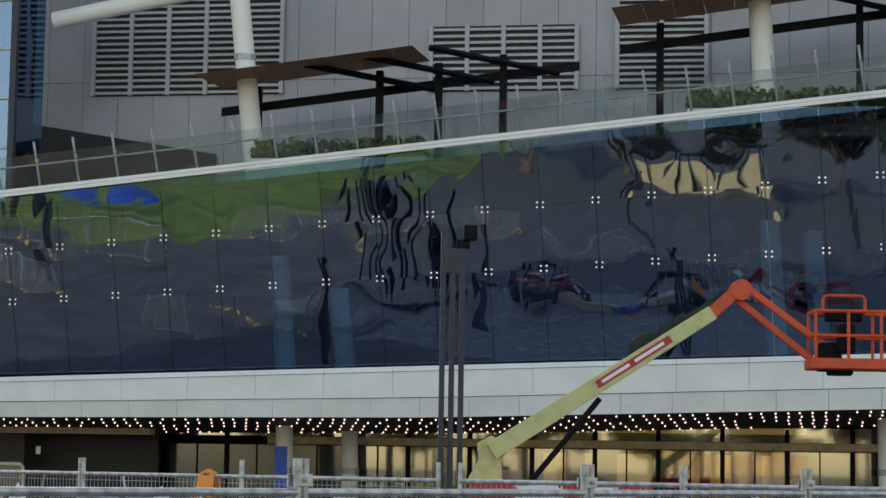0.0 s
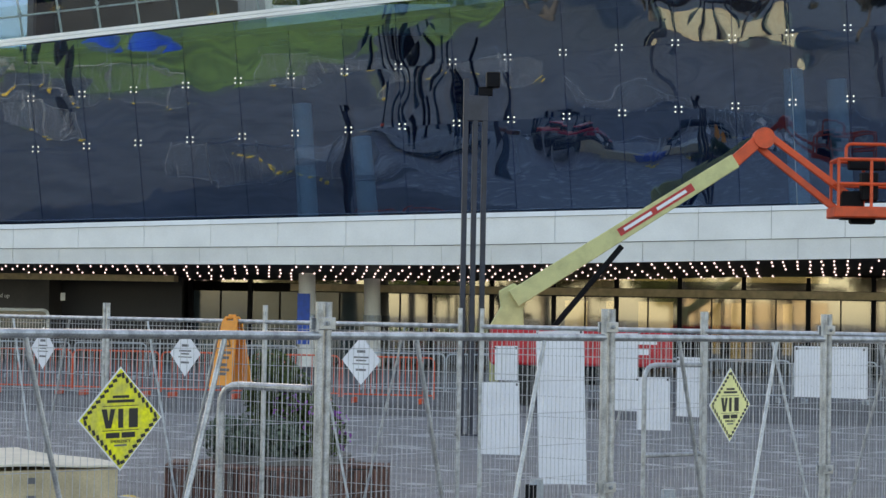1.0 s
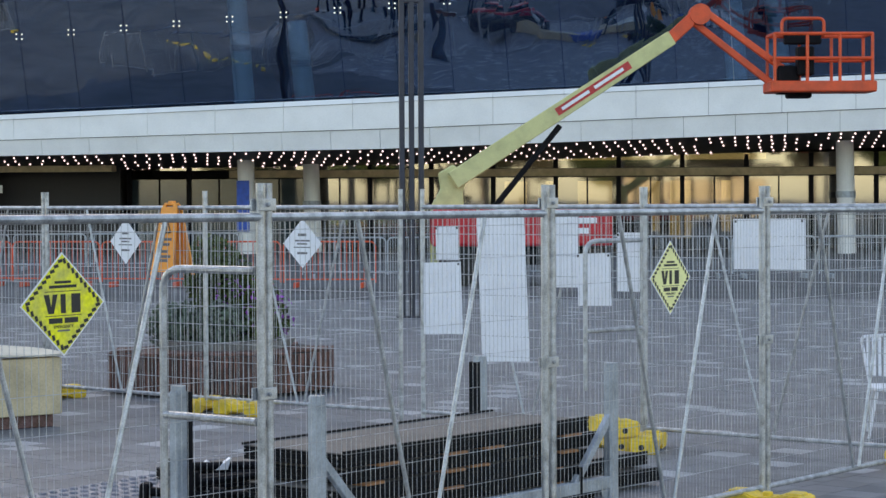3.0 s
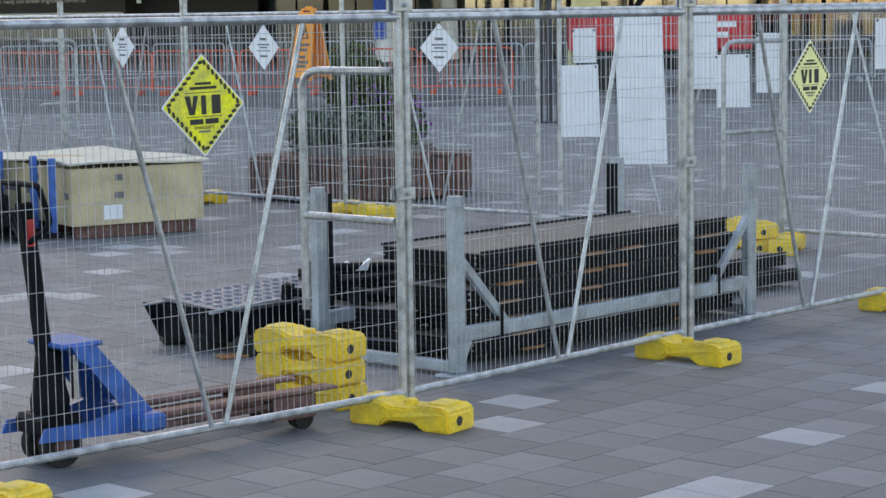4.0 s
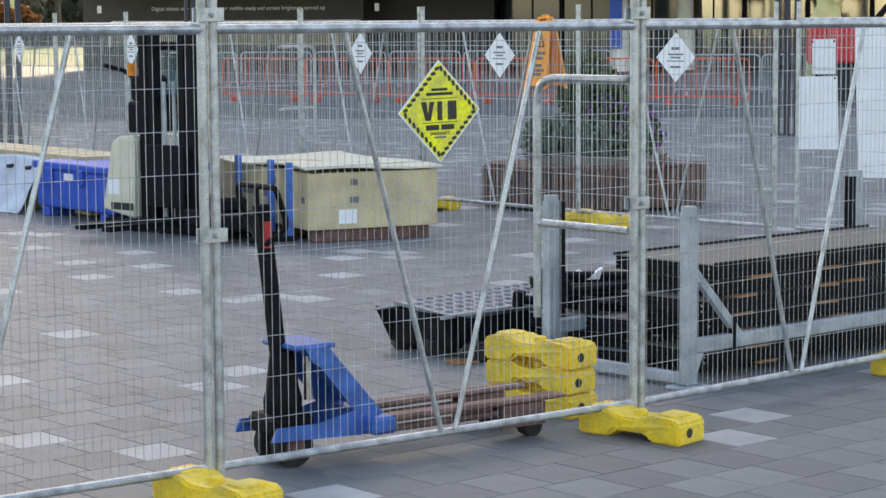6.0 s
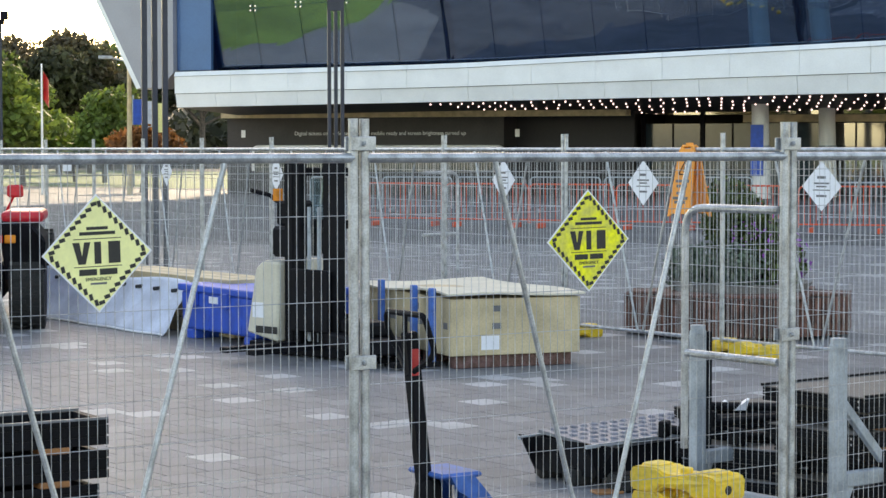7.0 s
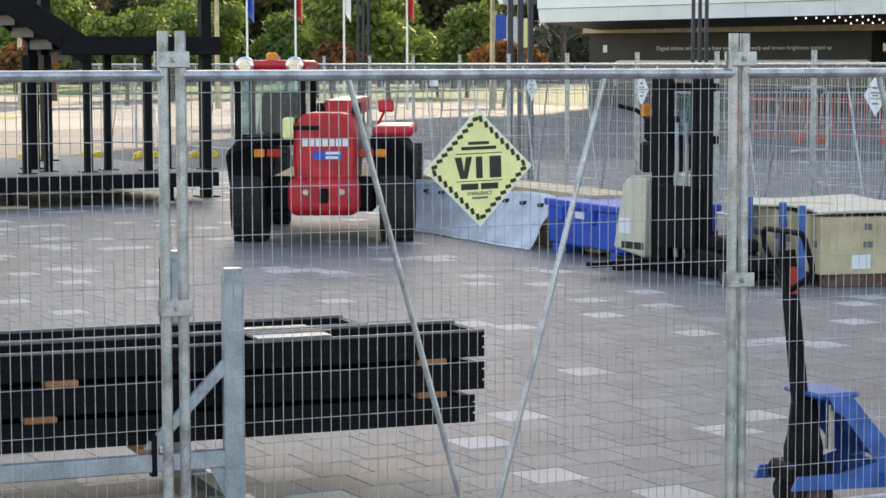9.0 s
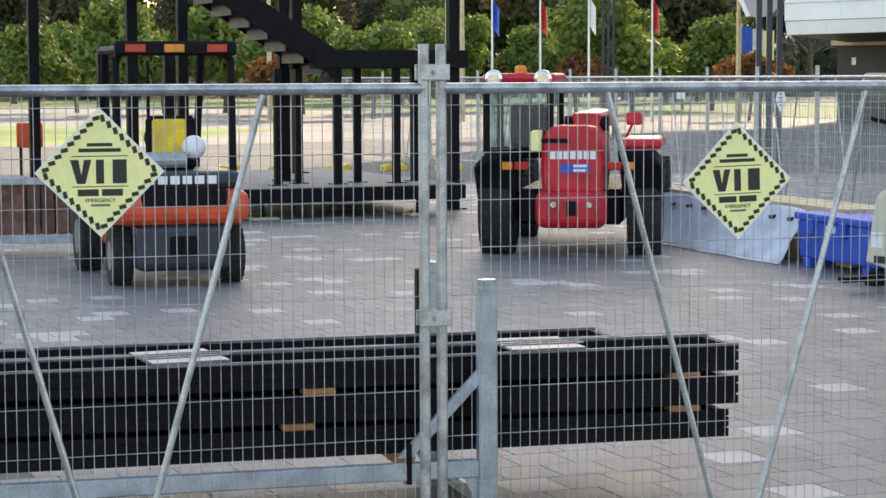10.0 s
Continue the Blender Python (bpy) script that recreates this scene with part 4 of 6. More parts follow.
# ---- pallet jack ----
def pallet_jack():
    t = thing("pallet_jack", pose(-2.13, 9.27, 0, 0, 0, 44), "blue hand pallet jack with worn reddish forks", "pallet jack")
    for y in (-0.075, 0.075):
        w = part("steer_wheel", rod((0, y - 0.03, 0.095), (0, y + 0.03, 0.095), 0.095, 24), "rubber", t)
        part("hub", rod((0, y - 0.034, 0.095), (0, y + 0.034, 0.095), 0.05, 12), "rust", w)
    part("pump", add(lathe([(0.085, 0.16), (0.09, 0.3), (0.075, 0.36), (0.06, 0.5), (0.05, 0.52)], 16), box(-0.12, 0.1, -0.12, 0.12, 0.15, 0.24, 0.02)), "black", t)
    part("ram", rod((0.09, -0.08, 0.3), (0.09, -0.08, 0.5), 0.022, 12), "chrome", t)
    for y in (-0.17, 0.155):
        part("side_plate", moved(prism([(-0.16, 0.14), (0.4, 0.12), (0.45, 0.16), (0.43, 0.22), (0.14, 0.55), (0.02, 0.55), (0.06, 0.48), (0.1, 0.46), (0.28, 0.24), (0.1, 0.2), (-0.13, 0.2)], 0.015), Matrix.Translation((0, y, 0))), "blue", t)
    part("back_plate", box(0.02, 0.43, -0.15, 0.15, 0, 0.014, m=Matrix.Translation((0.12, 0, 0.545)) @ Matrix.Rotation(radians(48), 4, "Y")), "blue", t)
    part("yoke", box(-0.02, 0.2, -0.15, 0.15, 0.535, 0.56, 0.01), "blue", t)
    part("cross_beam", box(0.32, 0.45, -0.27, 0.27, 0.13, 0.21, 0.015), "blue", t)
    for y in (-0.16, 0.16):
        bm = box(0.42, 1.5, y - 0.055, y + 0.055, 0.165, 0.2, 0.012)
        for v in bm.verts:
            if v.co.x > 1.4:
                v.co.z = 0.185 + (v.co.z - 0.185) * 0.5
        f = part("fork", bm, "rust", t, "worn reddish steel fork")
        part("push_rod", rod((0.4, y, 0.13), (1.12, y, 0.13), 0.018, 8), "rust", f)
        part("roller_bracket", boxes([(1.1, 1.36, y - 0.05, y - 0.03, 0.06, 0.17), (1.1, 1.36, y + 0.03, y + 0.05, 0.06, 0.17)]), "rust", f)
        part("load_roller", rod((1.3, y - 0.035, 0.055), (1.3, y + 0.035, 0.055), 0.055, 16), "rubber", f)
    a, b = Vector((-0.02, 0, 0.5)), Vector((-0.1, 0, 1.2))
    part("tiller", moved(box(-0.032, 0.032, -0.03, 0.03, 0, 0.7, 0.008), Matrix.Translation(a) @ Matrix.Rotation(math.atan2(-0.08, 0.7), 4, "Y")), "black", t)
    loop = tube(bend((-0.1, 0, 1.0), (-0.06, -0.17, 1.1), (-0.11, -0.17, 1.24), 0.06) + bend((-0.11, -0.17, 1.24), (-0.12, -0.17, 1.28), (-0.12, 0.0, 1.28), 0.04) + bend((-0.12, 0.0, 1.28), (-0.12, 0.17, 1.28), (-0.11, 0.17, 1.2), 0.04) + bend((-0.11, 0.17, 1.2), (-0.06, 0.17, 1.1), (-0.1, 0, 1.0), 0.06), 0.014, 8)
    part("hand_loop", loop, "black", t)
    part("grip_lever", rod((-0.12, 0, 1.18), (-0.12, 0, 1.28), 0.012, 8), "black", t)
    part("sticker", box(-0.02, 0.02, -0.036, -0.0335, 1.0, 1.12, m=Matrix.Translation((-0.085, 0, 0))), "signred", t, "red and white sticker")


pallet_jack()


# ---- transport frames with stage decks ----
def steel_frame(m, L, D, label, bz=0.19, high=1.0):
    t = thing("steel_stillage", m, label, "stillage", "stillages")
    for y in (0, D):
        for x in (0, L):
            p = part("post", add(box(x - 0.045, x + 0.045, y - 0.03, y + 0.03, 0.02, high - 0.03, 0.006), rod((x, y, high - 0.05), (x, y, high), 0.045, 12)), "steel", t)
            part("foot_plate", box(x - 0.1, x + 0.1, y - 0.08, y + 0.08, 0, 0.018, 0.004), "steel", p)
            s = 1 if x == 0 else -1
            part("gusset", moved(prism([(x, 0.2), (x + s * 0.13, 0.2), (x + s * 0.04, 0.02), (x, 0.02)], 0.012), Matrix.Translation((0, y - 0.006, 0))), "steel", p)
            if y == 0:
                part("brace", moved(box(-0.025, 0.025, -0.02, 0.02, 0, (0.62 - bz) / 0.715, 0.004), Matrix.Translation((x, y, 0.68)) @ Matrix.Rotation(s * math.atan2(0.42, -0.43), 4, "Y")), "steel", p)
            else:
                part("rubber_pad", box(x + s * 0.05, x + s * 0.085, y - 0.035, y + 0.03, 0.3, high - 0.04, 0.004), "black", p)
        part("long_beam", box(0.045, L - 0.045, y - 0.028, y + 0.028, bz, bz + 0.08, 0.006), "steel", t)
        for x in (0.35, L - 0.38):
            part("strap", box(x - 0.012, x + 0.012, y - 0.031, y + 0.031, bz - 0.02, bz + 0.17), "black", t)
    for x in (0, L):
        part("cross_beam", box(x - 0.03, x + 0.03, 0.03, D - 0.03, 0.02, 0.08, 0.005), "steel", t)
    return t


def stage_deck(m, L, D, h, label, trim="alu", top="decktop", sunk=False):
    """A deck: ribbed black aluminium edge, thin ply top with pale edge, end plates with bolts."""
    t = thing("stage_deck", m, label, "stage deck", "stage decks")
    rim = bmesh.new()
    for z0, z1, o in ((0.0, h * 0.3, 0), (h * 0.3, h * 0.38, 0.008), (h * 0.38, h * 0.72, 0), (h * 0.72, h * 0.78, 0.008), (h * 0.78, h * 0.93, 0)):
        if z0 > 0 and sunk:
            for r in ((o, L - o, o, 0.04), (o, L - o, D - 0.04, D - o), (o, 0.04, 0.04, D - 0.04), (L - 0.04, L - o, 0.04, D - 0.04)):
                add(rim, box(*r, z0, z1))
        else:
            add(rim, box(o, L - o, o, D - o, z0, z1))
    part("edge_frame", rim, "black", t)
    if sunk:
        part("top_board", box(0.042, L - 0.042, 0.042, D - 0.042, h * 0.3, h * 0.36), top, t)
    else:
        part("top_board", box(0.012, L - 0.012, 0.012, D - 0.012, h * 0.93, h, 0.002), top, t)
    part("edge_trim", boxes([(0.0, L, 0.0, 0.012, h * 0.93, h + 0.003), (0.0, L, D - 0.012, D, h * 0.93, h + 0.003)]), trim, t)
    for x in (0.0, L):
        for z in (0.3, 0.7):
            part("bolt", rod((x - 0.006, 0.05, h * z), (x + 0.006, 0.05, h * z), 0.008, 6), "chrome", t)
    return t


FR = pose(-0.36, 11.47, 0, 0, 0, 49.8)
steel_frame(FR, 2.85, 1.07, "grey steel transport frame holding stacked stage decks")
dk = stage_deck(FR @ pose(0.34, 0.1, 0.56), 2.4, 0.78, 0.08, "black edged stage deck with grey top lying on a stack")
for y in (0.0, 0.78):
    part("raised_lip", box(0, 2.4, y - 0.004, y + 0.016, 0.08, 0.095), "black", dk)
dkb = stage_deck(FR @ pose(0.39, 0.12, 0.46), 2.5, 0.7, 0.084, "black edged stage deck lying in a stack", trim="black")
for i in range(4):
    copy_thing(dkb, FR @ pose(0.36 + (-0.1, 0.02, 0.12, -0.04)[i], 0.1 + (-0.02, 0.03, 0, 0.01)[i], 0.36 - 0.1 * i, 0, 0, (0.4, -0.5, 0.3, 0)[i]))
chock = thing("timber_chock", FR @ pose(0.62, 0.07, 0.544), "raw timber packing block between decks", "packer", "timber packers")
part("block", box(0, 0.17, 0, 0.12, 0, 0.016, 0.004), "timber", chock)
for x, z in ((1.25, 0.544), (1.62, 0.544), (2.45, 0.544), (0.5, 0.444), (1.22, 0.444), (1.5, 0.444), (2.4, 0.444), (0.47, 0.344), (1.2, 0.344), (2.3, 0.344), (0.5, 0.244), (1.35, 0.244), (2.3, 0.244), (0.6, 0.144), (2.1, 0.144), (0.7, 0.044), (2.2, 0.044)):
    copy_thing(chock, FR @ pose(x, 0.06 + (x * 13 % 5) * 0.008, z, 0, 0, (x * 37) % 11 - 5))
copy_thing(dk, FR @ pose(1.9, 0.8, 0.04, 0, 0, -6))
copy_thing(dk, FR @ pose(1.95, 0.82, 0.14, 0, 0, -3))

# the loose stack and ramp beside it
dk2 = stage_deck(pose(-1.34, 12.5, 0.18, 0, 0, -24), 0.8, 0.6, 0.09, "short black stage deck lying loose")
copy_thing(dk2, pose(-1.3, 12.48, 0.09, 0, 0, -20))
copy_thing(dk2, pose(-1.32, 12.46, 0.0, 0, 0, -26))
copy_thing(dk2, pose(-1.15, 13.0, 0.27, 0, -3, 30))
copy_thing(dk2, pose(-1.2, 12.95, 0.17, 0, 0, 36))
copy_thing(dk2, pose(-1.1, 12.9, 0.07, 0, 0, 32))
leg = thing("loose_pipe", pose(-1.0, 12.55, 0.4, 0, 0, 40), "loose black steel deck leg on the pile", "pipe", "loose pipes")
part("tube", rod((-0.3, 0, 0), (0.65, 0, 0.0), 0.028, 10), "black", leg)
part("foot", box(-0.36, -0.3, -0.05, 0.05, -0.05, 0.05, 0.01), "black", leg)
part("collar", rod((0.4, 0, 0), (0.46, 0, 0), 0.04, 10), "chrome", leg)
for x, y, z, r in ((-0.95, 12.7, 0.4, 55), (-0.85, 12.85, 0.4, 25), (-1.0, 12.75, 0.46, 42), (-0.75, 12.6, 0.31, 48), (-1.1, 12.62, 0.3, -10)):
    copy_thing(leg, pose(x, y, z, 0, 4, r))
rag = thing("paper_scrap", pose(-1.05, 12.7, 0.44, 0, 0, 20), "crumpled white paper scraps among black parts", "paper")
part("sheet", prism([(-0.1, 0), (0.0, 0.06), (0.05, 0.01), (0.14, 0.07), (0.12, 0.0)], 0.05), "paper", rag)


def ramp_tray():
    t = thing("ramp_tray", pose(-1.78, 12.35, 0.06, 0, 0, 55), "black steel ramp tray with chequer plate", "ramp")
    part("side_plate", moved(prism([(0.02, 0.0), (0.5, 0.0), (0.66, 0.2), (-0.14, 0.2)], 0.012), Matrix.Rotation(radians(90), 4, "Z")), "black", t)
    part("floor", box(0.0, 1.35, 0.0, 0.52, 0.17, 0.19, m=pose(0, 0, 0, 6, 0, 0)), "alu", t, "dimpled aluminium tread plate")
    bm = bmesh.new()
    for i in range(14):
        for j in range(6):
            add(bm, lathe([(0.03, 0.19), (0.022, 0.2), (0.01, 0.204)], 6, pose(0, 0, 0, 6, 0, 0) @ Matrix.Translation((0.08 + i * 0.09, 0.05 + j * 0.085, 0))))
    tagged(part("dimple", bm, "alu", t), kind="stuff")
    for y in (-0.012, 0.52):
        part("wall", moved(prism([(-0.12, 0.2), (0.0, 0.0), (1.35, 0.0), (1.35, 0.2)], 0.012), Matrix.Translation((0, y, 0))), "black", t)
    part("lip", boxes([(-0.13, 1.36, -0.03, -0.012, 0.19, 0.21), (-0.13, 1.36, 0.532, 0.55, 0.19, 0.21)]), "steel", t)
    f = thing("rubber_block", pose(-2.12, 12.75, 0, 0, 0, 20), "black rubber block under the ramp tray", "block")
    part("block", box(-0.1, 0.1, -0.08, 0.08, 0, 0.1, 0.015), "rubber", f)
    part("cap", box(-0.08, 0.08, -0.06, 0.06, 0.1, 0.108), "black", f)
    g = copy_thing(chock, pose(-1.75, 12.1, 0, 0, 0, 30))
    for x, y in ((-1.9, 12.5), (-1.45, 13.1), (-1.6, 12.3)):
        copy_thing(f, pose(x, y, 0, 0, 0, 33))


ramp_tray()

# the long stack in the second frame
FL = pose(-4.63, 8.54, 0, 0, 0, 43.5) @ Matrix.Translation((-3.05, 0, 0))
steel_frame(FL, 3.05, 0.98, "grey steel transport frame holding long stage decks", 0.17, 1.09)
for x in (0.35, 2.6):
    bearer = thing("timber_bearer", FL @ pose(x, -0.02, 0.25), "sawn timber bearer across the frame beams", "bearer", "timber bearers")
    part("beam", box(0, 0.1, 0, 1.02, 0, 0.03, 0.004), "timber", bearer)
dl = stage_deck(FL @ pose(-0.9, 0.1, 0.6), 5.25, 0.4, 0.13, "long black ribbed stage deck with bright edge", top="black", sunk=True)
dlb = stage_deck(FL @ pose(-0.9, 0.1, 0.44), 5.25, 0.4, 0.13, "long black ribbed stage deck in a stack", "black", "black", True)
copy_thing(dlb, FL @ pose(-0.95, 0.1, 0.28))
copy_thing(dl, FL @ pose(-1.35, 0.53, 0.6))
copy_thing(dlb, FL @ pose(-1.3, 0.53, 0.44))
copy_thing(dlb, FL @ pose(-1.33, 0.53, 0.28))
packer = thing("timber_chock", FL @ pose(2.1, 0.07, 0.41), "raw timber packing block between long decks", "packer", "timber packers")
part("block", box(0, 0.15, 0, 0.11, 0, 0.03, 0.005), "timber", packer)
for x, y, z in ((-0.4, 0.07, 0.41), (2.2, 0.07, 0.57), (0.6, 0.07, 0.57), (4.0, 0.09, 0.57), (4.0, 0.09, 0.41), (-0.6, 0.55, 0.57), (3.0, 0.55, 0.41), (3.0, 0.55, 0.57), (0.4, 0.55, 0.41)):
    copy_thing(packer, FL @ pose(x, y, z))
for x in (1.5, 3.2):
    ck = thing("tread_plate", FL @ pose(x, 0.2, 0.734, 0, 0, 8 if x < 2 else 0), "loose bright chequer plate on the decks", "plate", "loose plates")
    part("plate", box(0, 0.36, -0.12, 0.31, 0, 0.012), "alu", ck)
    part("rib", boxes([(0, 0.4, 0.02 + 0.07 * i, 0.035 + 0.07 * i, 0.012, 0.018) for i in range(3)]), "alu", ck)


# ---- crate and planter ----
def crate():
    m = pose(-4.02, 18.72, 0, 0, 0, 34)
    t = thing("timber_crate", m, "cream plywood shipping crate on timber skids", "crate")
    part("body", box(0, 1.3, 0, 2.4, 0.12, 0.64, 0.006), "ply", t)
    lid = bmesh.new()
    bmesh.ops.create_grid(lid, x_segments=8, y_segments=14, size=0.5)
    for v in lid.verts:
        x, y = v.co.x + 0.5, v.co.y + 0.5
        v.co = Vector((-0.04 + x * 1.38, -0.04 + y * 2.48, 0.655 + 0.035 * math.sin(y * 5.5 + 0.6) * (1 - 0.5 * x) + 0.012 * math.sin(6 * x + 2 * y)))
    e = bmesh.ops.extrude_face_region(lid, geom=lid.faces[:])
    bmesh.ops.translate(lid, vec=(0, 0, 0.018), verts=[v for v in e["geom"] if isinstance(v, bmesh.types.BMVert)])
    part("lid", lid, "creamlid", t, "pale warped sheet lid")
    for y in (0.12, 0.8, 1.5, 2.2):
        part("skid", box(0.06, 1.24, y - 0.06, y + 0.06, 0, 0.12, 0.008), "rust", t)
    part("label", box(0.3, 0.48, -0.004, -0.001, 0.17, 0.3), "paper", t, "white shipping label")
    for x, z, w in ((0.42, 0.52, 0.07), (0.41, 0.36, 0.09)):
        part("stencil_mark", box(x, x + w, -0.003, -0.0005, z, z + 0.055), "inkgrey", t)
    for y, z, w in ((0.08, 0.36, 0.1), (0.7, 0.36, 0.12), (1.0, 0.36, 0.14), (1.4, 0.36, 0.3), (0.8, 0.5, 0.1)):
        part("stencil_mark", box(-0.003, -0.0005, y, y + w, z, z + 0.06), "inkgrey", t)
    for y in (0.16, 0.62, 1.5):
        s = thing("blue_post", m @ pose(-0.12, y, 0), "blue painted steel upright of a load carrier", "post", "carrier posts")
        part("upright", box(-0.025, 0.025, -0.04, 0.04, 0.05, 0.74, 0.006), "blue", s)
        part("foot", box(-0.4, 0.06, -0.05, 0.05, 0.02, 0.07, 0.006), "black", s)
    c = thing("load_carrier", m @ pose(-0.75, 0.5, 0), "low black wheeled load carrier beside the crate", "carrier")
    part("deck", box(0.0, 0.5, -0.2, 1.3, 0.12, 0.26, 0.02), "black", c)
    part("motor_cover", box(0.1, 0.4, 0.1, 0.7, 0.26, 0.4, 0.03), "black", c)
    for y in (0.0, 1.0):
        part("wheel", rod((0.0, y, 0.08), (0.08, y, 0.08), 0.08, 14), "rubber", c)


crate()


def leaves(name, blobs, n, size, mt, parent, seed=1, up=0.3, label=""):
    """Many small leaf faces filling a set of ellipsoid clumps (x, y, z, rx, ry, rz), thinner inside."""
    rg = np.random.RandomState(seed)
    w = np.array([b[3] * b[4] * b[5] for b in blobs]) ** 0.67
    pick = rg.choice(len(blobs), n, p=w / w.sum())
    B = np.array(blobs)[pick]
    d = rg.normal(size=(n, 3))
    d /= np.linalg.norm(d, axis=1)[:, None]
    c = B[:, :3] + d * B[:, 3:] * (rg.uniform(0.35, 1.08, (n, 1)) ** 0.6)
    a = rg.normal(size=(n, 3))
    a /= np.linalg.norm(a, axis=1)[:, None]
    b = np.cross(a, d + 0.4 * rg.normal(size=(n, 3)))
    b /= np.linalg.norm(b, axis=1)[:, None] + 1e-6
    s = size * rg.uniform(0.6, 1.35, (n, 1))
    v = np.stack([c - a * s, c + b * s * 0.55, c + a * s, c - b * s * 0.55], 1).reshape(-1, 3)
    me = bpy.data.meshes.new(name)
    me.from_pydata(v.tolist(), [], np.arange(4 * n).reshape(-1, 4).tolist())
    me.materials.append(M[mt])
    ob = new(name, me)
    ob.parent = parent
    if label:
        ob["label"] = label
    return tagged(ob, kind="stuff")


for a, b in HEDGES:
    hd = thing("terrace_plants", BF, "strappy green plants along the terrace", "plants", "terrace plants")
    leaves("foliage", [(a + 0.5 + i * 1.0, 3.4, ztop(a) + 1.3, 0.6, 0.4, 0.55) for i in range(int(b - a))], 1500, 0.16, "leafbright", hd, 41)


def planter():
    t = thing("planter_bench", pose(-1.75, 23.25, 0), "octagonal planter clad in brown hardwood slats", "planter")
    R = 1.28
    part("core", lathe([(R - 0.08, 0.05), (R - 0.08, 0.43)], 8), "soffit", t)
    n = 0
    for k in range(8):
        a0, a1 = math.pi / 8 + k * math.pi / 4, math.pi / 8 + (k + 1) * math.pi / 4
        p, q = Vector((math.cos(a0), math.sin(a0), 0)) * R, Vector((math.cos(a1), math.sin(a1), 0)) * R
        if (p + q).y > 0.6:
            continue
        for i in range(20):
            c = p + (q - p) * ((i + 0.5) / 20)
            part("slat", box(-0.018, 0.018, -0.02, 0.02, 0.04, 0.44, m=pose(c.x, c.y, 0, 0, 0, math.degrees(math.atan2(q.y - p.y, q.x - p.x)))), "slatwood", t)
    for i in range(9):
        part("seat_board", box(-R * 0.9, R * 0.9, -R * 0.9 + i * 0.2, -R * 0.9 + i * 0.2 + 0.185, 0.44, 0.47, 0.004) if i in (3, 4, 5) else box(-R * 0.62, R * 0.62, -R * 0.9 + i * 0.2 + 0.06, -R * 0.9 + i * 0.2 + 0.245, 0.44, 0.47, 0.004), "slatwood", t)
    part("pot", lathe([(0.72, 0.44), (0.8, 0.56), (0.76, 0.56), (0.7, 0.5)], 24), "pale", t, "pale round concrete planter rim")
    s = thing("planter_shrub", pose(-1.75, 23.25, 0.5), "mixed green shrubs with purple flowers in planter", "shrub")
    part("stem", boxes([(-0.3, -0.28, 0, 0.02, 0, 0.4), (0.1, 0.12, 0, 0.02, 0, 0.7)]), "bark", s)
    leaves("sage_foliage", [(-0.5, -0.2, 0.2, 0.3, 0.35, 0.28), (-0.2, -0.45, 0.15, 0.35, 0.25, 0.25), (0.05, -0.4, 0.2, 0.3, 0.3, 0.3)], 2600, 0.045, "sage", s, 3)
    leaves("green_foliage", [(0.0, 0.1, 0.55, 0.35, 0.4, 0.55), (-0.15, 0.2, 0.8, 0.3, 0.3, 0.38), (0.3, -0.1, 0.4, 0.35, 0.35, 0.4), (0.45, -0.25, 0.25, 0.3, 0.3, 0.25)], 4200, 0.045, "leaf", s, 4)
    leaves("petals", [(0.35, -0.3, 0.4, 0.4, 0.3, 0.38), (0.62, -0.2, 0.3, 0.2, 0.3, 0.3), (0.1, -0.4, 0.6, 0.2, 0.2, 0.15)], 160, 0.03, "purple", s, 5)


planter()


# ---- blue bin, tarpaulin, reach truck ----
def bin_box():
    t = thing("plastic_bin", pose(-7.55, 21.45, 0, 0, 0, -44), "blue plastic bulk bin with lid and latches", "bin")
    bm = box(0, 1.7, 0, 1.1, 0.1, 0.5, 0.03, seg=2)
    for v in bm.verts:
        if v.co.z < 0.3:
            v.co.x = 0.85 + (v.co.x - 0.85) * 0.96
    part("tub", bm, "bluebin", t)
    part("lid", box(-0.03, 1.73, -0.03, 1.13, 0.5, 0.58, 0.02, seg=2), "bluebin", t)
    for x in (0.3, 1.0):
        part("latch", box(x, x + 0.12, -0.05, 0.0, 0.36, 0.52, 0.01), "bluebin", t)
        part("rib", box(x + 0.3, x + 0.36, -0.012, 0.01, 0.12, 0.48, 0.008), "bluebin", t)
    for x in (0.12, 1.4):
        part("runner", box(x, x + 0.16, 0.0, 1.1, 0.0, 0.1, 0.01), "bluebin", t)
    part("label", box(0.6, 0.85, -0.008, 0.0, 0.4, 0.47), "paper", t)


bin_box()


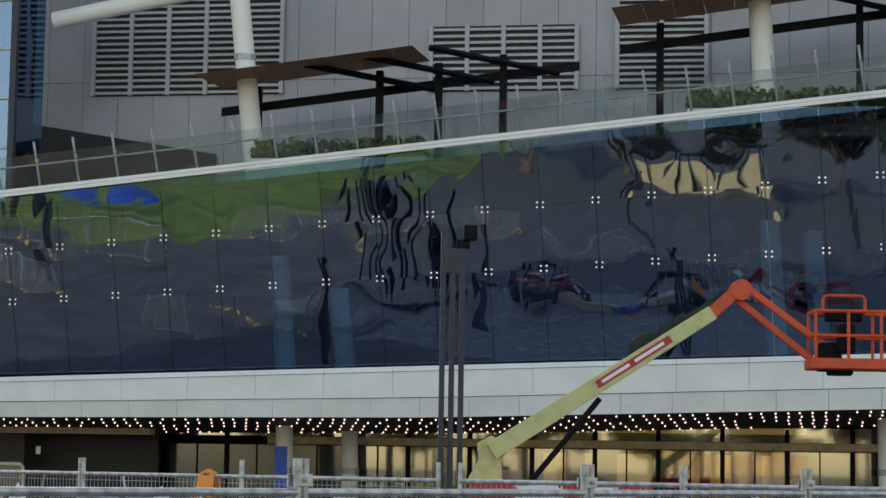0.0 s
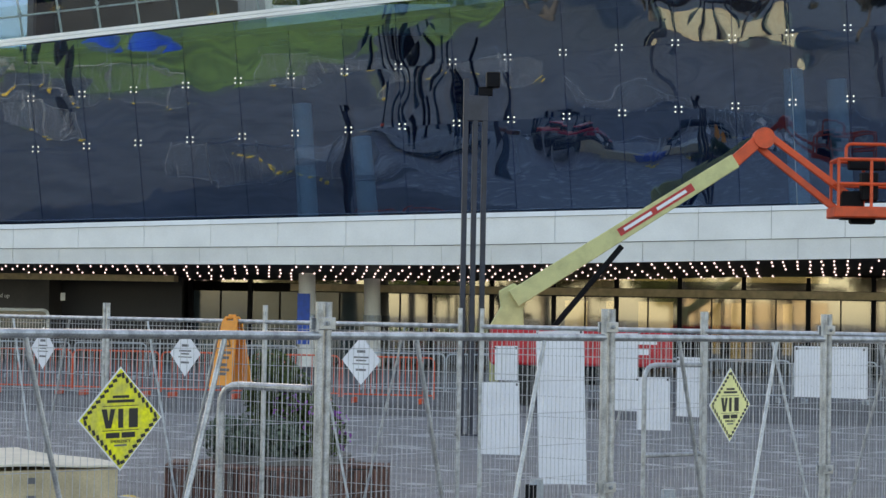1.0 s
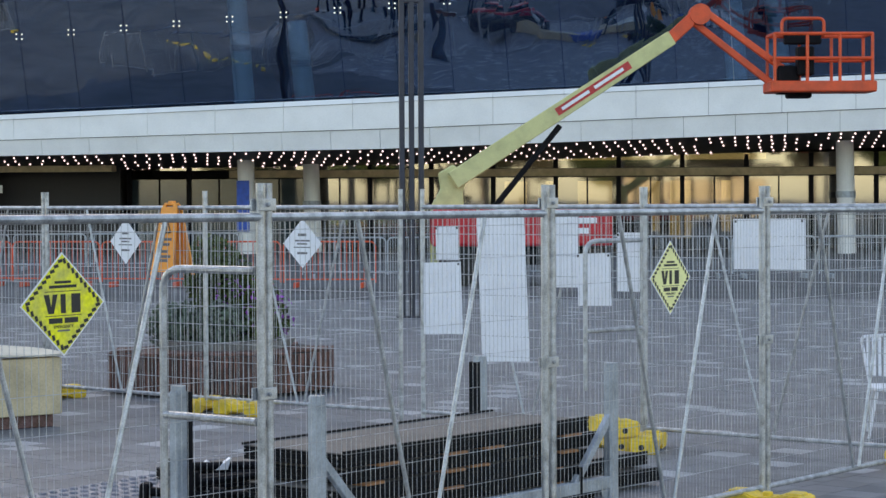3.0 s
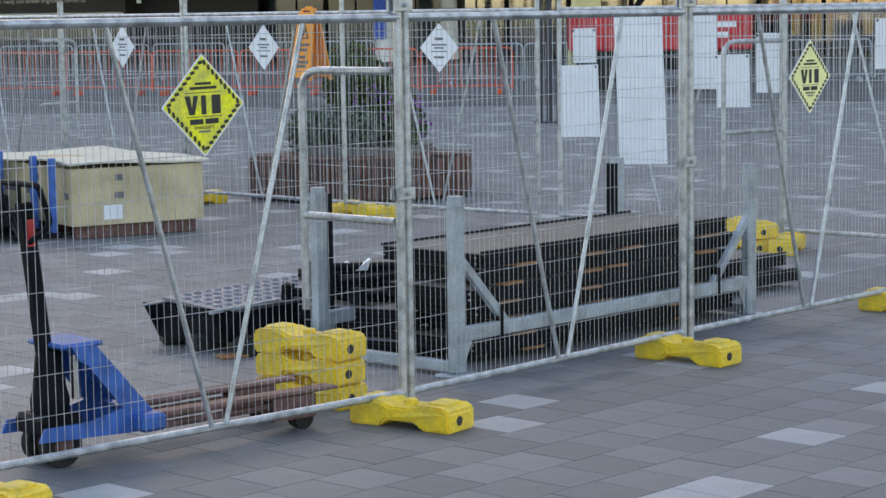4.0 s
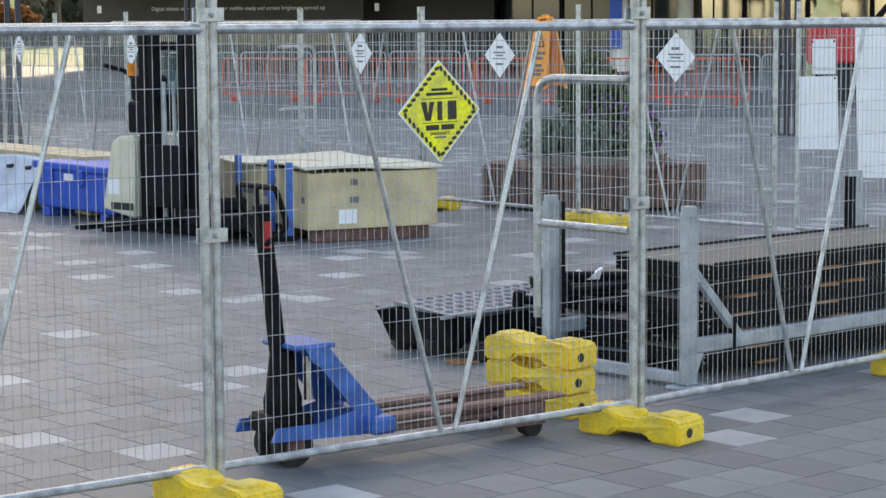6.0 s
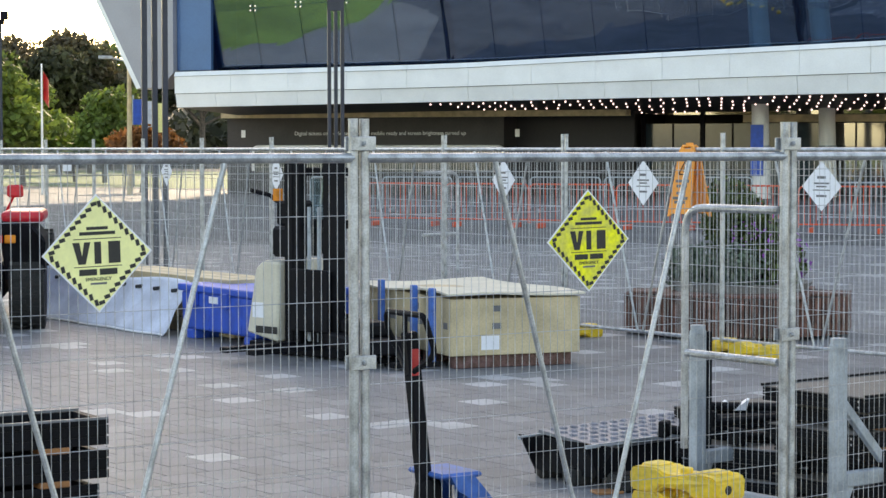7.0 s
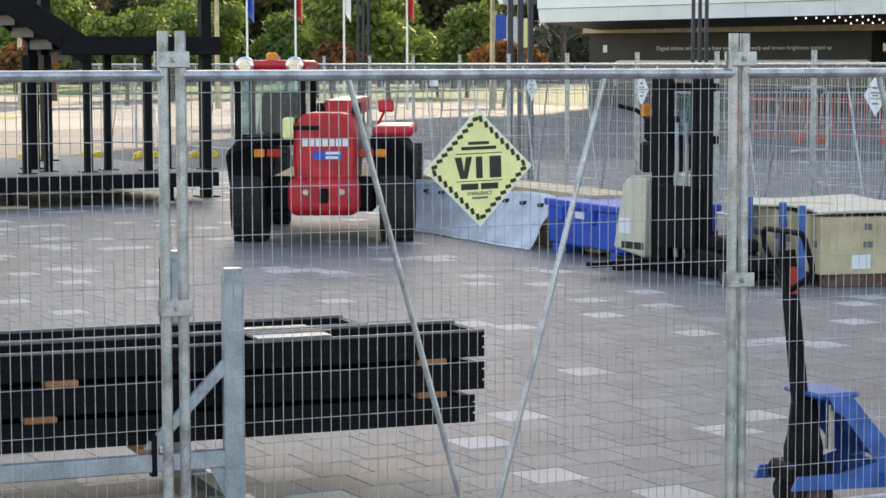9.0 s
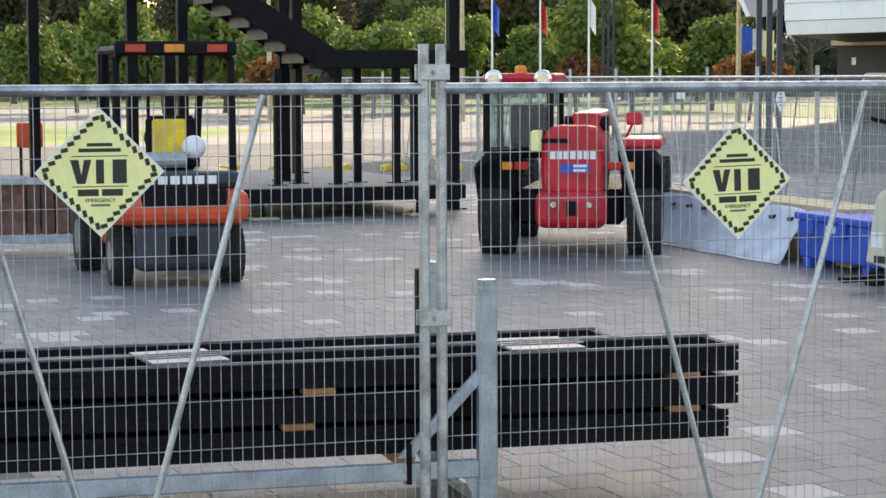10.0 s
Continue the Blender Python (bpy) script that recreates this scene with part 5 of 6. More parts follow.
def tarp():
    t = thing("tarpaulin", pose(-10.35, 24.3, 0, 0, 0, -43), "pale blue white tarpaulin draped over stacked timber", "tarpaulin")
    nx, nz = 60, 14
    bm = bmesh.new()
    vs = []
    for i in range(nx + 1):
        for j in range(nz + 1):
            u, w = i / nx, j / nz
            y = -0.35 * (1 - w) ** 1.4 + 0.02 * math.sin(u * 21 + 3 * w) * (1 - w) + 0.025 * noise.noise((u * 14, w * 5, 1))
            vs.append(bm.verts.new((u * 3.85 + 0.03 * math.sin(9 * w + u * 7), y, 0.01 + 0.56 * w + 0.03 * math.sin(u * 9) * w)))
    for i in range(nx):
        for j in range(nz):
            a = i * (nz + 1) + j
            bm.faces.new((vs[a], vs[a + nz + 1], vs[a + nz + 2], vs[a + 1]))
    e = bmesh.ops.extrude_face_region(bm, geom=bm.faces[:])
    bmesh.ops.translate(bm, vec=(0, 0.006, 0), verts=[v for v in e["geom"] if isinstance(v, bmesh.types.BMVert)])
    bmesh.ops.recalc_face_normals(bm, faces=bm.faces[:])
    part("sheet", bm, "tarp", t, smooth=True)
    for i in range(9):
        u = (i + 0.5) / 9
        part("eyelet", rod((u * 3.85, -0.1, 0.47), (u * 3.85, 0.0, 0.475), 0.022, 8), "ink", t, "black tie eyelet")
    tagged(part("hem", tube([(k * 3.85 / 30, -0.345 + 0.02 * math.sin(k * 0.7), 0.014) for k in range(31)], 0.012, 6), "paper", t, "pale rolled hem"), kind="stuff")
    s = thing("timber_stack", pose(-10.3, 24.35, 0, 0, 0, -43), "stack of pale sawn timber beams", "timber stack")
    for k in range(4):
        for r in range(3):
            part("beam", box(-0.2 + 0.05 * ((k + r) % 3), 4.6 - 0.1 * (k % 2), 0.06 + 0.22 * r, 0.26 + 0.22 * r, 0.01 + 0.155 * k, 0.155 + 0.155 * k, 0.005), "ply", s)


tarp()


def reach_truck():
    t = thing("reach_truck", pose(-5.72, 19.6, 0, 0, 0, -32), "cream and black walkie stacker with tall mast", "stacker truck")
    part("body", prism([(-0.76, 0.2), (-0.3, 0.12), (-0.28, 0.9), (-0.5, 0.92), (-0.62, 0.84)], 0.75, bev=0.02), "creamlid", t, "cream motor cover")
    part("label", box(-0.66, -0.5, -0.006, -0.001, 0.35, 0.5), "paper", t)
    part("mark_bar", box(-0.62, -0.3, -0.006, -0.001, 0.2, 0.27), "ink", t)
    for y in (-0.02, 0.5):
        part("leg", box(-0.7, 0.95, y, y + 0.14, 0.02, 0.12, 0.01), "black", t)
        for x in (-0.55, 0.8):
            part("wheel", rod((x, y + 0.02, 0.06), (x, y + 0.12, 0.06), 0.06, 12), "rubber", t)
    for x0, x1, h in ((-0.27, -0.15, 1.9), (-0.14, -0.05, 1.95), (0.28, 0.37, 1.95), (0.38, 0.5, 1.9)):
        part("mast_channel", box(x0, x1, 0.07, 0.17, 0.1, h, 0.008), "black", t)
    for x in (0.04, 0.18):
        part("lift_ram", rod((x, 0.12, 0.15), (x, 0.12, 1.45), 0.02, 10), "steel", t)
    for z in (0.35, 1.25, 1.75):
        part("cross_member", box(-0.27, 0.5, 0.16, 0.24, z, z + 0.08, 0.008), "black", t)
    part("carriage", box(-0.12, 0.42, 0.0, 0.06, 0.25, 0.85, 0.01), "black", t)
    for x in (-0.1, 0.28):
        part("fork", box(x, x + 0.12, -0.9, 0.02, 0.1, 0.15, 0.006), "black", t)
    part("guard", boxes([(-0.05, 0.3, 0.22, 0.235, 1.2, 1.72)]), "cabglass", t, "clear mast guard")
    part("console", boxes([(-0.5, -0.25, 0.1, 0.6, 0.95, 1.25), (-0.55, -0.3, 0.2, 0.5, 1.25, 1.5)], 0.03), "black", t)
    part("tiller", tube([(-0.45, 0.3, 1.4), (-0.75, 0.3, 1.55), (-0.8, 0.1, 1.6)], 0.022, 8), "black", t)
    part("lamp", rod((-0.45, 0.15, 1.5), (-0.45, 0.15, 1.62), 0.05, 12), "lampamber", t)


reach_truck()


# ---- vehicles ----
def tyre(t, x, y, r, w, mt="rubber", rim="black"):
    o = bmesh.new()
    add(o, lathe([(r * 0.55, -w / 2), (r * 0.93, -w / 2), (r, -w * 0.36), (r, w * 0.36), (r * 0.93, w / 2), (r * 0.55, w / 2)], 28, Matrix.Rotation(radians(90), 4, "Y")))
    o.transform(Matrix.Translation((x, y, r)))
    p = part("wheel", o, mt, t)
    tread, n = bmesh.new(), 22
    for i in range(n):
        for s in (-1, 1):
            b = box(s * w * 0.02, s * w * 0.48, -r * 0.045, r * 0.045, r * 0.98, r * 1.035)
            b.transform(Matrix.Rotation(2 * math.pi * (i + 0.25 * s) / n, 4, "X"))
            add(tread, b)
    tread.transform(Matrix.Translation((x, y, r)))
    tagged(part("tread", tread, mt, p), kind="stuff")
    part("rim", rod((x - w * 0.51, y, r), (x + w * 0.51, y, r), r * 0.5, 18), rim, p)
    return p


def telehandler():
    t = thing("telehandler", pose(-10.38, 21.85, 0, 0, 0, 20.4), "red telehandler with black fenders seen from behind", "telehandler")
    for x in (-0.84, 0.84):
        tyre(t, x, 0, 0.5, 0.38)
        tyre(t, x, 2.6, 0.5, 0.38)
    part("chassis", box(-0.6, 0.6, -0.3, 3.0, 0.35, 0.75, 0.04), "black", t)
    part("engine_cover", moved(prism([(-0.34, 0.7), (0.34, 0.7), (0.36, 1.0), (0.34, 1.3), (0.29, 1.43), (0.22, 1.47), (-0.2, 1.47), (-0.28, 1.44), (-0.34, 1.32), (-0.36, 1.0)], 1.1, bev=0.04), Matrix.Translation((0.05, -0.55, 0))), "red", t)
    bp_ = box(-0.36, 0.44, -0.72, -0.3, 0.33, 0.76, 0.11, seg=4)
    part("counterweight", bp_, "red", t)
    for x in (-0.15, 0.25):
        part("bolt", rod((x, -0.745, 0.6), (x, -0.72, 0.6), 0.035, 12), "chrome", t)
    part("tow_pin", box(0.0, 0.1, -0.76, -0.7, 0.48, 0.64, 0.01), "black", t)
    for i in range(7):
        part("mark_bar", box(-0.2 + 0.075 * i, -0.14 + 0.075 * i, -0.565, -0.55, 1.1, 1.19), "paper", t, "white maker's bar")
    part("dealer_plate", box(-0.08, 0.24, -0.565, -0.55, 0.95, 1.05), "bluebin", t, "blue dealer plate")
    part("text_bar", boxes([(0.06, 0.22, -0.57, -0.565, 1.01, 1.04), (0.06, 0.2, -0.57, -0.565, 0.96, 0.99)]), "paper", t)
    part("vent_grille", box(-0.35, 0.0, -0.56, -0.55, 1.28, 1.33), "black", t)
    for s in (-1, 1):
        pts = [(s * 0.62, 0.55), (s * 1.04, 0.62), (s * 1.06, 1.02), (s * 0.9, 1.2), (s * 0.55, 1.22)]
        bm = prism(pts, 1.25, bev=0.03)
        bm.transform(Matrix.Translation((0, -0.58, 0)))
        for v in bm.verts:
            if v.co.z < 0.95 and abs(v.co.x) > 0.6:
                v.co.y = -0.3 + (v.co.y + 0.3) * 0.25
        part("fender", bm, "black", t)
        part("tail_lamp", box(s * 0.52 - 0.08, s * 0.52 + 0.08, -0.6, -0.56, 0.98, 1.07, 0.01), "lampred", t)
        part("indicator", box(s * 0.68 - 0.06, s * 0.68 + 0.06, -0.6, -0.56, 0.98, 1.07, 0.01), "lampamber", t)
    part("fender_top", box(0.58, 1.04, -0.55, 0.7, 1.2, 1.33, 0.05, seg=2), "red", t)
    for x, y, z in ((-1.0, -0.2, 1.15), (-0.27, -0.2, 1.15), (-1.0, 1.2, 0.9), (-0.27, 1.2, 0.9)):
        part("cab_post", box(x, x + 0.075, y, y + 0.08, z, 1.98, 0.015), "black", t)
    cab = part("cab_sill", box(-0.925, -0.27, -0.2, -0.13, 1.1, 1.22, 0.015), "black", t)
    part("rear_window", box(-0.93, -0.27, -0.17, -0.16, 1.22, 1.9), "cabglass", cab)
    part("side_window", box(-0.98, -0.97, -0.1, 1.2, 1.2, 1.9), "cabglass", cab)
    part("roof", box(-0.99, -0.17, -0.3, 1.35, 1.95, 2.06, 0.05, seg=3), "red", t)
    for x in (-0.86, -0.3):
        part("work_lamp", lathe([(0.1, 0), (0.1, 0.05), (0.07, 0.06)], 16, Matrix.Translation((x, -0.3, 2.0)) @ Matrix.Rotation(radians(90), 4, "X")), "chrome", t)
    part("beacon", lathe([(0.07, 0), (0.07, 0.07), (0.04, 0.1)], 14, Matrix.Translation((-0.57, -0.15, 2.05))), "lampamber", t)
    part("seat", boxes([(-0.75, -0.3, 0.25, 0.35, 1.2, 1.7), (-0.75, -0.3, 0.3, 0.75, 1.1, 1.22)], 0.05), "black", t)
    part("boom", box(-0.02, 0.32, 0.2, 3.4, 1.4, 1.6, 0.03), "red", t)
    part("boom_pivot", rod((-0.1, 0.3, 1.48), (0.4, 0.3, 1.48), 0.09, 14), "black", t)
    part("mirror", add(box(0.62, 0.8, -0.05, 0.0, 1.47, 1.61, 0.02), rod((0.6, 0.1, 1.3), (0.7, 0.0, 1.5), 0.015, 6)), "red", t)
    part("hose_guard", box(-0.42, -0.3, -0.58, -0.3, 1.18, 1.42, 0.02), "lime", t)


telehandler()


def forklift():
    t = thing("forklift", pose(-12.42, 16.95, 0, 0, 0, 46), "orange and grey counterbalance forklift seen from behind", "forklift")
    for x in (-0.55, 0.55):
        tyre(t, x, 0, 0.29, 0.2, rim="pale")
        tyre(t, x * 1.1, 1.75, 0.36, 0.24, rim="pale")
    bm = box(-0.46, 0.46, -0.5, 0.35, 0.16, 0.62, 0.08, seg=3)
    part("lower_counterweight", bm, "pole", t, "dark grey counterweight")
    bm = box(-0.66, 0.66, -0.55, 0.4, 0.6, 0.95, 0.13, seg=3)
    part("upper_counterweight", bm, "redorange", t)
    part("rear_recess", box(-0.42, 0.42, -0.56, -0.5, 0.78, 0.96, 0.02), "black", t)
    part("hood", box(-0.6, 0.6, -0.45, 0.75, 0.95, 1.12, 0.06, seg=2), "pole", t)
    for i in range(6):
        part("mark_bar", box(-0.36 + 0.12 * i, -0.27 + 0.12 * i, -0.465, -0.45, 1.0, 1.08), "paper", t, "white maker's bar")
    part("side_body", box(-0.53, 0.53, 0.4, 1.7, 0.3, 0.8, 0.05), "redorange", t)
    part("tow_hitch", add(box(-0.14, 0.14, -0.53, -0.48, 0.3, 0.5, 0.02), rod((0, -0.55, 0.3), (0, -0.55, 0.5), 0.025, 8)), "black", t)
    for s in (-1, 1):
        part("guard_post", tube([(s * 0.57, -0.1, 1.05), (s * 0.57, -0.05, 2.2), (s * 0.48, 0.1, 2.3)], 0.04, 8), "black", t)
        part("guard_post", tube([(s * 0.5, 1.5, 0.9), (s * 0.5, 1.1, 2.3)], 0.04, 8), "black", t)
        part("roof_rail", rod((s * 0.5, -0.1, 2.3), (s * 0.5, 1.3, 2.3), 0.045, 8), "black", t)
    for y in (-0.1, 0.15, 0.4, 0.65, 0.9, 1.15, 1.3):
        part("roof_bar", box(-0.5, 0.5, y - 0.03, y + 0.03, 2.28, 2.33, 0.01), "black", t)
    part("lamp_bar", box(-0.6, 0.6, -0.22, -0.12, 2.24, 2.38, 0.02), "black", t)
    for x, mt in ((-0.4, "lampred"), (-0.02, "lampamber"), (0.4, "lampred")):
        part("rear_lamp", box(x - 0.1, x + 0.1, -0.24, -0.21, 2.27, 2.35, 0.008), mt, t)
    part("seat", boxes([(-0.25, 0.25, 0.1, 0.2, 1.12, 1.65), (-0.25, 0.25, 0.15, 0.6, 1.1, 1.22)], 0.04), "black", t)
    part("vest", box(-0.2, 0.14, 0.05, 0.1, 1.25, 1.62, 0.02), "yellow", t, "yellow vest over the seat")
    hs = bmesh.new()
    bmesh.ops.create_uvsphere(hs, u_segments=14, v_segments=8, radius=0.12, matrix=Matrix.Translation((0.2, 0.0, 1.34)))
    part("helmet", hs, "paper", t, "white helmet", True)
    w = bmesh.new()
    for i in range(16):
        a, b = 2 * math.pi * i / 16, 2 * math.pi * (i + 1) / 16
        add(w, rod((0.17 * math.cos(a), 0, 0.17 * math.sin(a)), (0.17 * math.cos(b), 0, 0.17 * math.sin(b)), 0.014, 6))
    w.transform(pose(0.05, 0.95, 1.4, -25, 0, 0))
    part("steering_wheel", w, "black", t)
    part("lp_cylinder", rod((-0.3, -0.1, 1.22), (0.1, -0.1, 1.22), 0.0801, 12), "steel", t)
    for x in (-0.36, 0.36):
        part("mast_channel", box(x - 0.06, x + 0.06, 2.1, 2.25, 0.1, 2.35, 0.008), "black", t)
    part("chain", rod((0.12, 2.15, 0.3), (0.12, 2.15, 2.2), 0.02, 6), "black", t)
    for x in (-0.3, 0.2):
        part("fork", box(x, x + 0.1, 2.25, 3.3, 0.08, 0.12, 0.005), "black", t)


forklift()


# ---- stage platform and stair ----
SP = pose(-14.75, 27.4, 0, 0, 0, 50)


def stage():
    t = thing("stage_platform", SP, "low black stage platform with pale deck", "stage platform")
    for i in range(6):
        for j in range(4):
            part("deck_panel", box(-8.6 + 1.44 * i, -7.17 + 1.44 * i, 0.02 + 1.5 * j, 1.5 + 1.5 * j, 0.42, 0.45, 0.004), "pale", t)
    part("edge_beam", box(-8.7, 0.05, -0.06, 0.0, 0.24, 0.44, 0.006), "black", t)
    part("end_beam", box(0.0, 0.06, 0.0, 6.0, 0.24, 0.44, 0.006), "black", t)
    for x in (-8.2, -5.6, -3.0, -0.6):
        for y in (0.2, 3.0, 5.6):
            p = part("jack_leg", rod((x, y, 0.02), (x, y, 0.42), 0.04, 10), "black", t)
            part("jack_pad", box(x - 0.2, x + 0.2, y - 0.2, y + 0.2, 0, 0.03, 0.004), "ply", p)
    s = thing("stair_tower", SP @ Matrix.Translation((0, 0, 0.0)), "black steel stair tower on the stage", "stair tower")
    for x, y, h in ((-7.4, 0.6, 7.5), (-6.6, 2.6, 7.5), (-5.4, 4.6, 7.5), (-4.3, 2.6, 7.5), (-3.1, 4.2, 7.5), (-2.1, 2.0, 7.5), (0.35, 1.2, 7.5), (-1.1, 4.5, 7.5), (-8.2, 3.0, 7.5), (-6.0, 5.4, 7.5)):
        part("column", box(x - 0.08, x + 0.08, y - 0.08, y + 0.08, 0.45 if x < 0 else 0.02, h, 0.008), "black", s)
        part("base_plate", box(x - 0.16, x + 0.16, y - 0.16, y + 0.16, 0.45 if x < 0 else 0, 0.47 if x < 0 else 0.02), "black", s)
    for k in range(7):
        x = -2.6 + 0.46 * k
        y = 0.7 + 0.45 * (k % 2)
        part("baluster", box(x - 0.055, x + 0.055, y - 0.05, y + 0.05, 0.45, 2.15, 0.006), "black", s)
        part("base_plate", box(x - 0.12, x + 0.12, y - 0.12, y + 0.12, 0.45, 0.462), "black", s)
    part("landing_beam", box(-2.1, 0.35, 0.55, 0.75, 2.15, 2.42, 0.01), "black", s)
    part("landing_beam", box(-2.1, 0.35, 1.55, 1.75, 2.15, 2.42, 0.01), "black", s)
    part("landing_floor", box(-2.0, 0.3, 0.7, 1.6, 2.3, 2.36), "black", s)
    for y in (0.6, 1.65):
        b = box(-0.02, 4.2, -0.03, 0.03, -0.18, 0.18, 0.008)
        b.transform(Matrix.Translation((-1.7, y, 2.2)) @ Matrix.Rotation(radians(180 + 32), 4, "Y"))
        part("stringer", b, "black", s)
    for i in range(12):
        part("tread", box(-2.0 - 0.27 * i, -1.7 - 0.27 * i, 0.62, 1.63, 2.2 + 0.172 * i, 2.24 + 0.172 * i), "black", s)
        part("riser", box(-1.97 - 0.27 * i, -1.95 - 0.27 * i, 0.62, 1.63, 2.06 + 0.172 * i, 2.2 + 0.172 * i), "decktop", s)


stage()


def work_bench():
    t = thing("slatted_crate", pose(-16.2, 18.4, 0, 0, 0, 35), "grey framed crate filled with brown timber", "crate")
    part("frame", boxes([(0, 1.6, 0, 0.06, 0.15, 0.24), (0, 1.6, 0, 0.06, 0.82, 0.9), (0, 0.07, 0, 0.06, 0, 0.9), (1.53, 1.6, 0, 0.06, 0, 0.9)], 0.006), "steel", t)
    for i in range(9):
        part("board", box(0.08 + 0.16 * i, 0.225 + 0.16 * i, 0.07, 0.9, 0.25, 0.82, 0.005), "slatwood", t)
    o = thing("orange_barrier", pose(-22.6, 26.8, 0.45, 0, 0, 38), "orange plastic barrier box on black legs", "barrier")
    part("panel", box(0, 0.42, 0, 0.2, 0.45, 0.86, 0.03, seg=2), "orange", o)
    for x in (0.04, 0.34):
        part("leg", box(x, x + 0.04, 0.08, 0.12, 0, 0.45), "black", o)


work_bench()


# ---- far ground, trees and skyline ----
def strip(name, pts, z, mt, label, cat):
    bm = bmesh.new()
    bm.faces.new([bm.verts.new((x, y, z)) for x, y in pts])
    bmesh.ops.recalc_face_normals(bm, faces=bm.faces[:])
    if bm.faces[0].normal.z < 0:
        bmesh.ops.reverse_faces(bm, faces=bm.faces[:])
    tagged(link(name, bm, mt), label, cat, kind="structure")


strip("pavement", [(-38, 50), (-27, 74), (-30, 95), (-95, 120), (-130, 80), (-60, 40)], 0.004, "pale", "pale sunlit concrete forecourt beyond the fence", "pavement")
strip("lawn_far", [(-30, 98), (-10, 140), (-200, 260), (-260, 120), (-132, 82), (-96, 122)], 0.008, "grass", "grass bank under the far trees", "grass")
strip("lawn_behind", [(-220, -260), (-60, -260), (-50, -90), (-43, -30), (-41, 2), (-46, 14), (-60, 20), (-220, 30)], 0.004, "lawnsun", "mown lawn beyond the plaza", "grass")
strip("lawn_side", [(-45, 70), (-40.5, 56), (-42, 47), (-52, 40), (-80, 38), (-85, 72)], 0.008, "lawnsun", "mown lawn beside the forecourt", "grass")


def tree(m, h, r, seed, mt, n, size, label, slim=1.0):
    t = thing("tree", m, label, "tree", "trees on the far bank")
    rg = random.Random(seed)
    tr = bmesh.new()
    th = h * 0.45
    top = Vector((rg.uniform(-0.3, 0.3), rg.uniform(-0.3, 0.3), th))
    add(tr, rod((0, 0, 0), top, h * 0.028, 8, h * 0.016))
    blobs = []
    for i in range(9):
        a = 2 * math.pi * i / 9 + rg.uniform(-0.3, 0.3)
        rr = r * rg.uniform(0.3, 0.75)
        z = h * rg.uniform(0.42, 0.88) * slim
        tip = Vector((rr * math.cos(a), rr * math.sin(a), z))
        base = top * rg.uniform(0.55, 1.0)
        add(tr, rod(base, tip, h * 0.011, 5, h * 0.003))
        s = r * rg.uniform(0.28, 0.5)
        blobs.append((*tip, s, s, s * rg.uniform(0.6, 0.95)))
    blobs.append((0, 0, h * 0.82, r * 0.45, r * 0.45, h * 0.17))
    blobs.append((rg.uniform(-0.2, 0.2) * r, 0, h * 0.6, r * 0.6, r * 0.6, h * 0.16))
    part("trunk", tr, "bark", t)
    leaves("crown", blobs, n, size, mt, t, seed)
    return t


DARK = [tree(pose(-62, 150, 0), 19, 8.5, 11, "leafdark", 5200, 0.55, "tall dark green eucalyptus on the far bank"),
        tree(pose(-72, 165, 0), 23, 9, 12, "leafolive", 5200, 0.55, "tall olive toned gum tree on the far bank"),
        tree(pose(-84, 150, 0), 17, 8, 13, "leaf", 5200, 0.5, "broad green tree on the far bank")]
for o_ in DARK:
    o_.scale = (0.5, 0.5, 0.5)
MID = [tree(pose(-45, 104, 0), 8.6, 4.6, 21, "leafbright", 4200, 0.3, "fresh green round tree by the forecourt"),
       tree(pose(-56, 100, 0), 7.2, 4.0, 22, "leafbright", 4200, 0.28, "young bright green tree by the forecourt"),
       tree(pose(-40, 112, 0), 4.2, 2.2, 23, "leafautumn", 1800, 0.22, "small orange autumn tree by the forecourt")]
MID[2].scale = (0.75, 0.75, 0.75)
for o_ in MID[:2]:
    o_.scale = (0.65, 0.65, 0.65)
rg = random.Random(5)
for i in range(26):
    az = radians(18 + 27 * (i + 0.5) / 26 + rg.uniform(-0.5, 0.5))
    d = rg.uniform(150, 215)
    s = rg.uniform(0.46, 0.62) * (d / 170)
    copy_thing(DARK[i % 3], pose(-d * math.sin(az), d * math.cos(az), 0, 0, 0, rg.uniform(0, 360)) @ Matrix.Scale(1, 4)).scale = (s, s, s)
for i in range(15):
    az = radians(20.5 + 20 * (i + 0.5) / 15 + rg.uniform(-0.5, 0.5))
    d = rg.uniform(98, 128)
    s = rg.uniform(0.5, 0.78)
    copy_thing(MID[i % 2], pose(-d * math.sin(az), d * math.cos(az), 0, 0, 0, rg.uniform(0, 360))).scale = (s, s, s)
for az, d in ((20.3, 96), (24.9, 99), (33, 97)):
    a = radians(az)
    copy_thing(MID[2], pose(-d * math.sin(a), d * math.cos(a), 0, 0, 0, az * 37)).scale = (0.75, 0.75, 0.75)

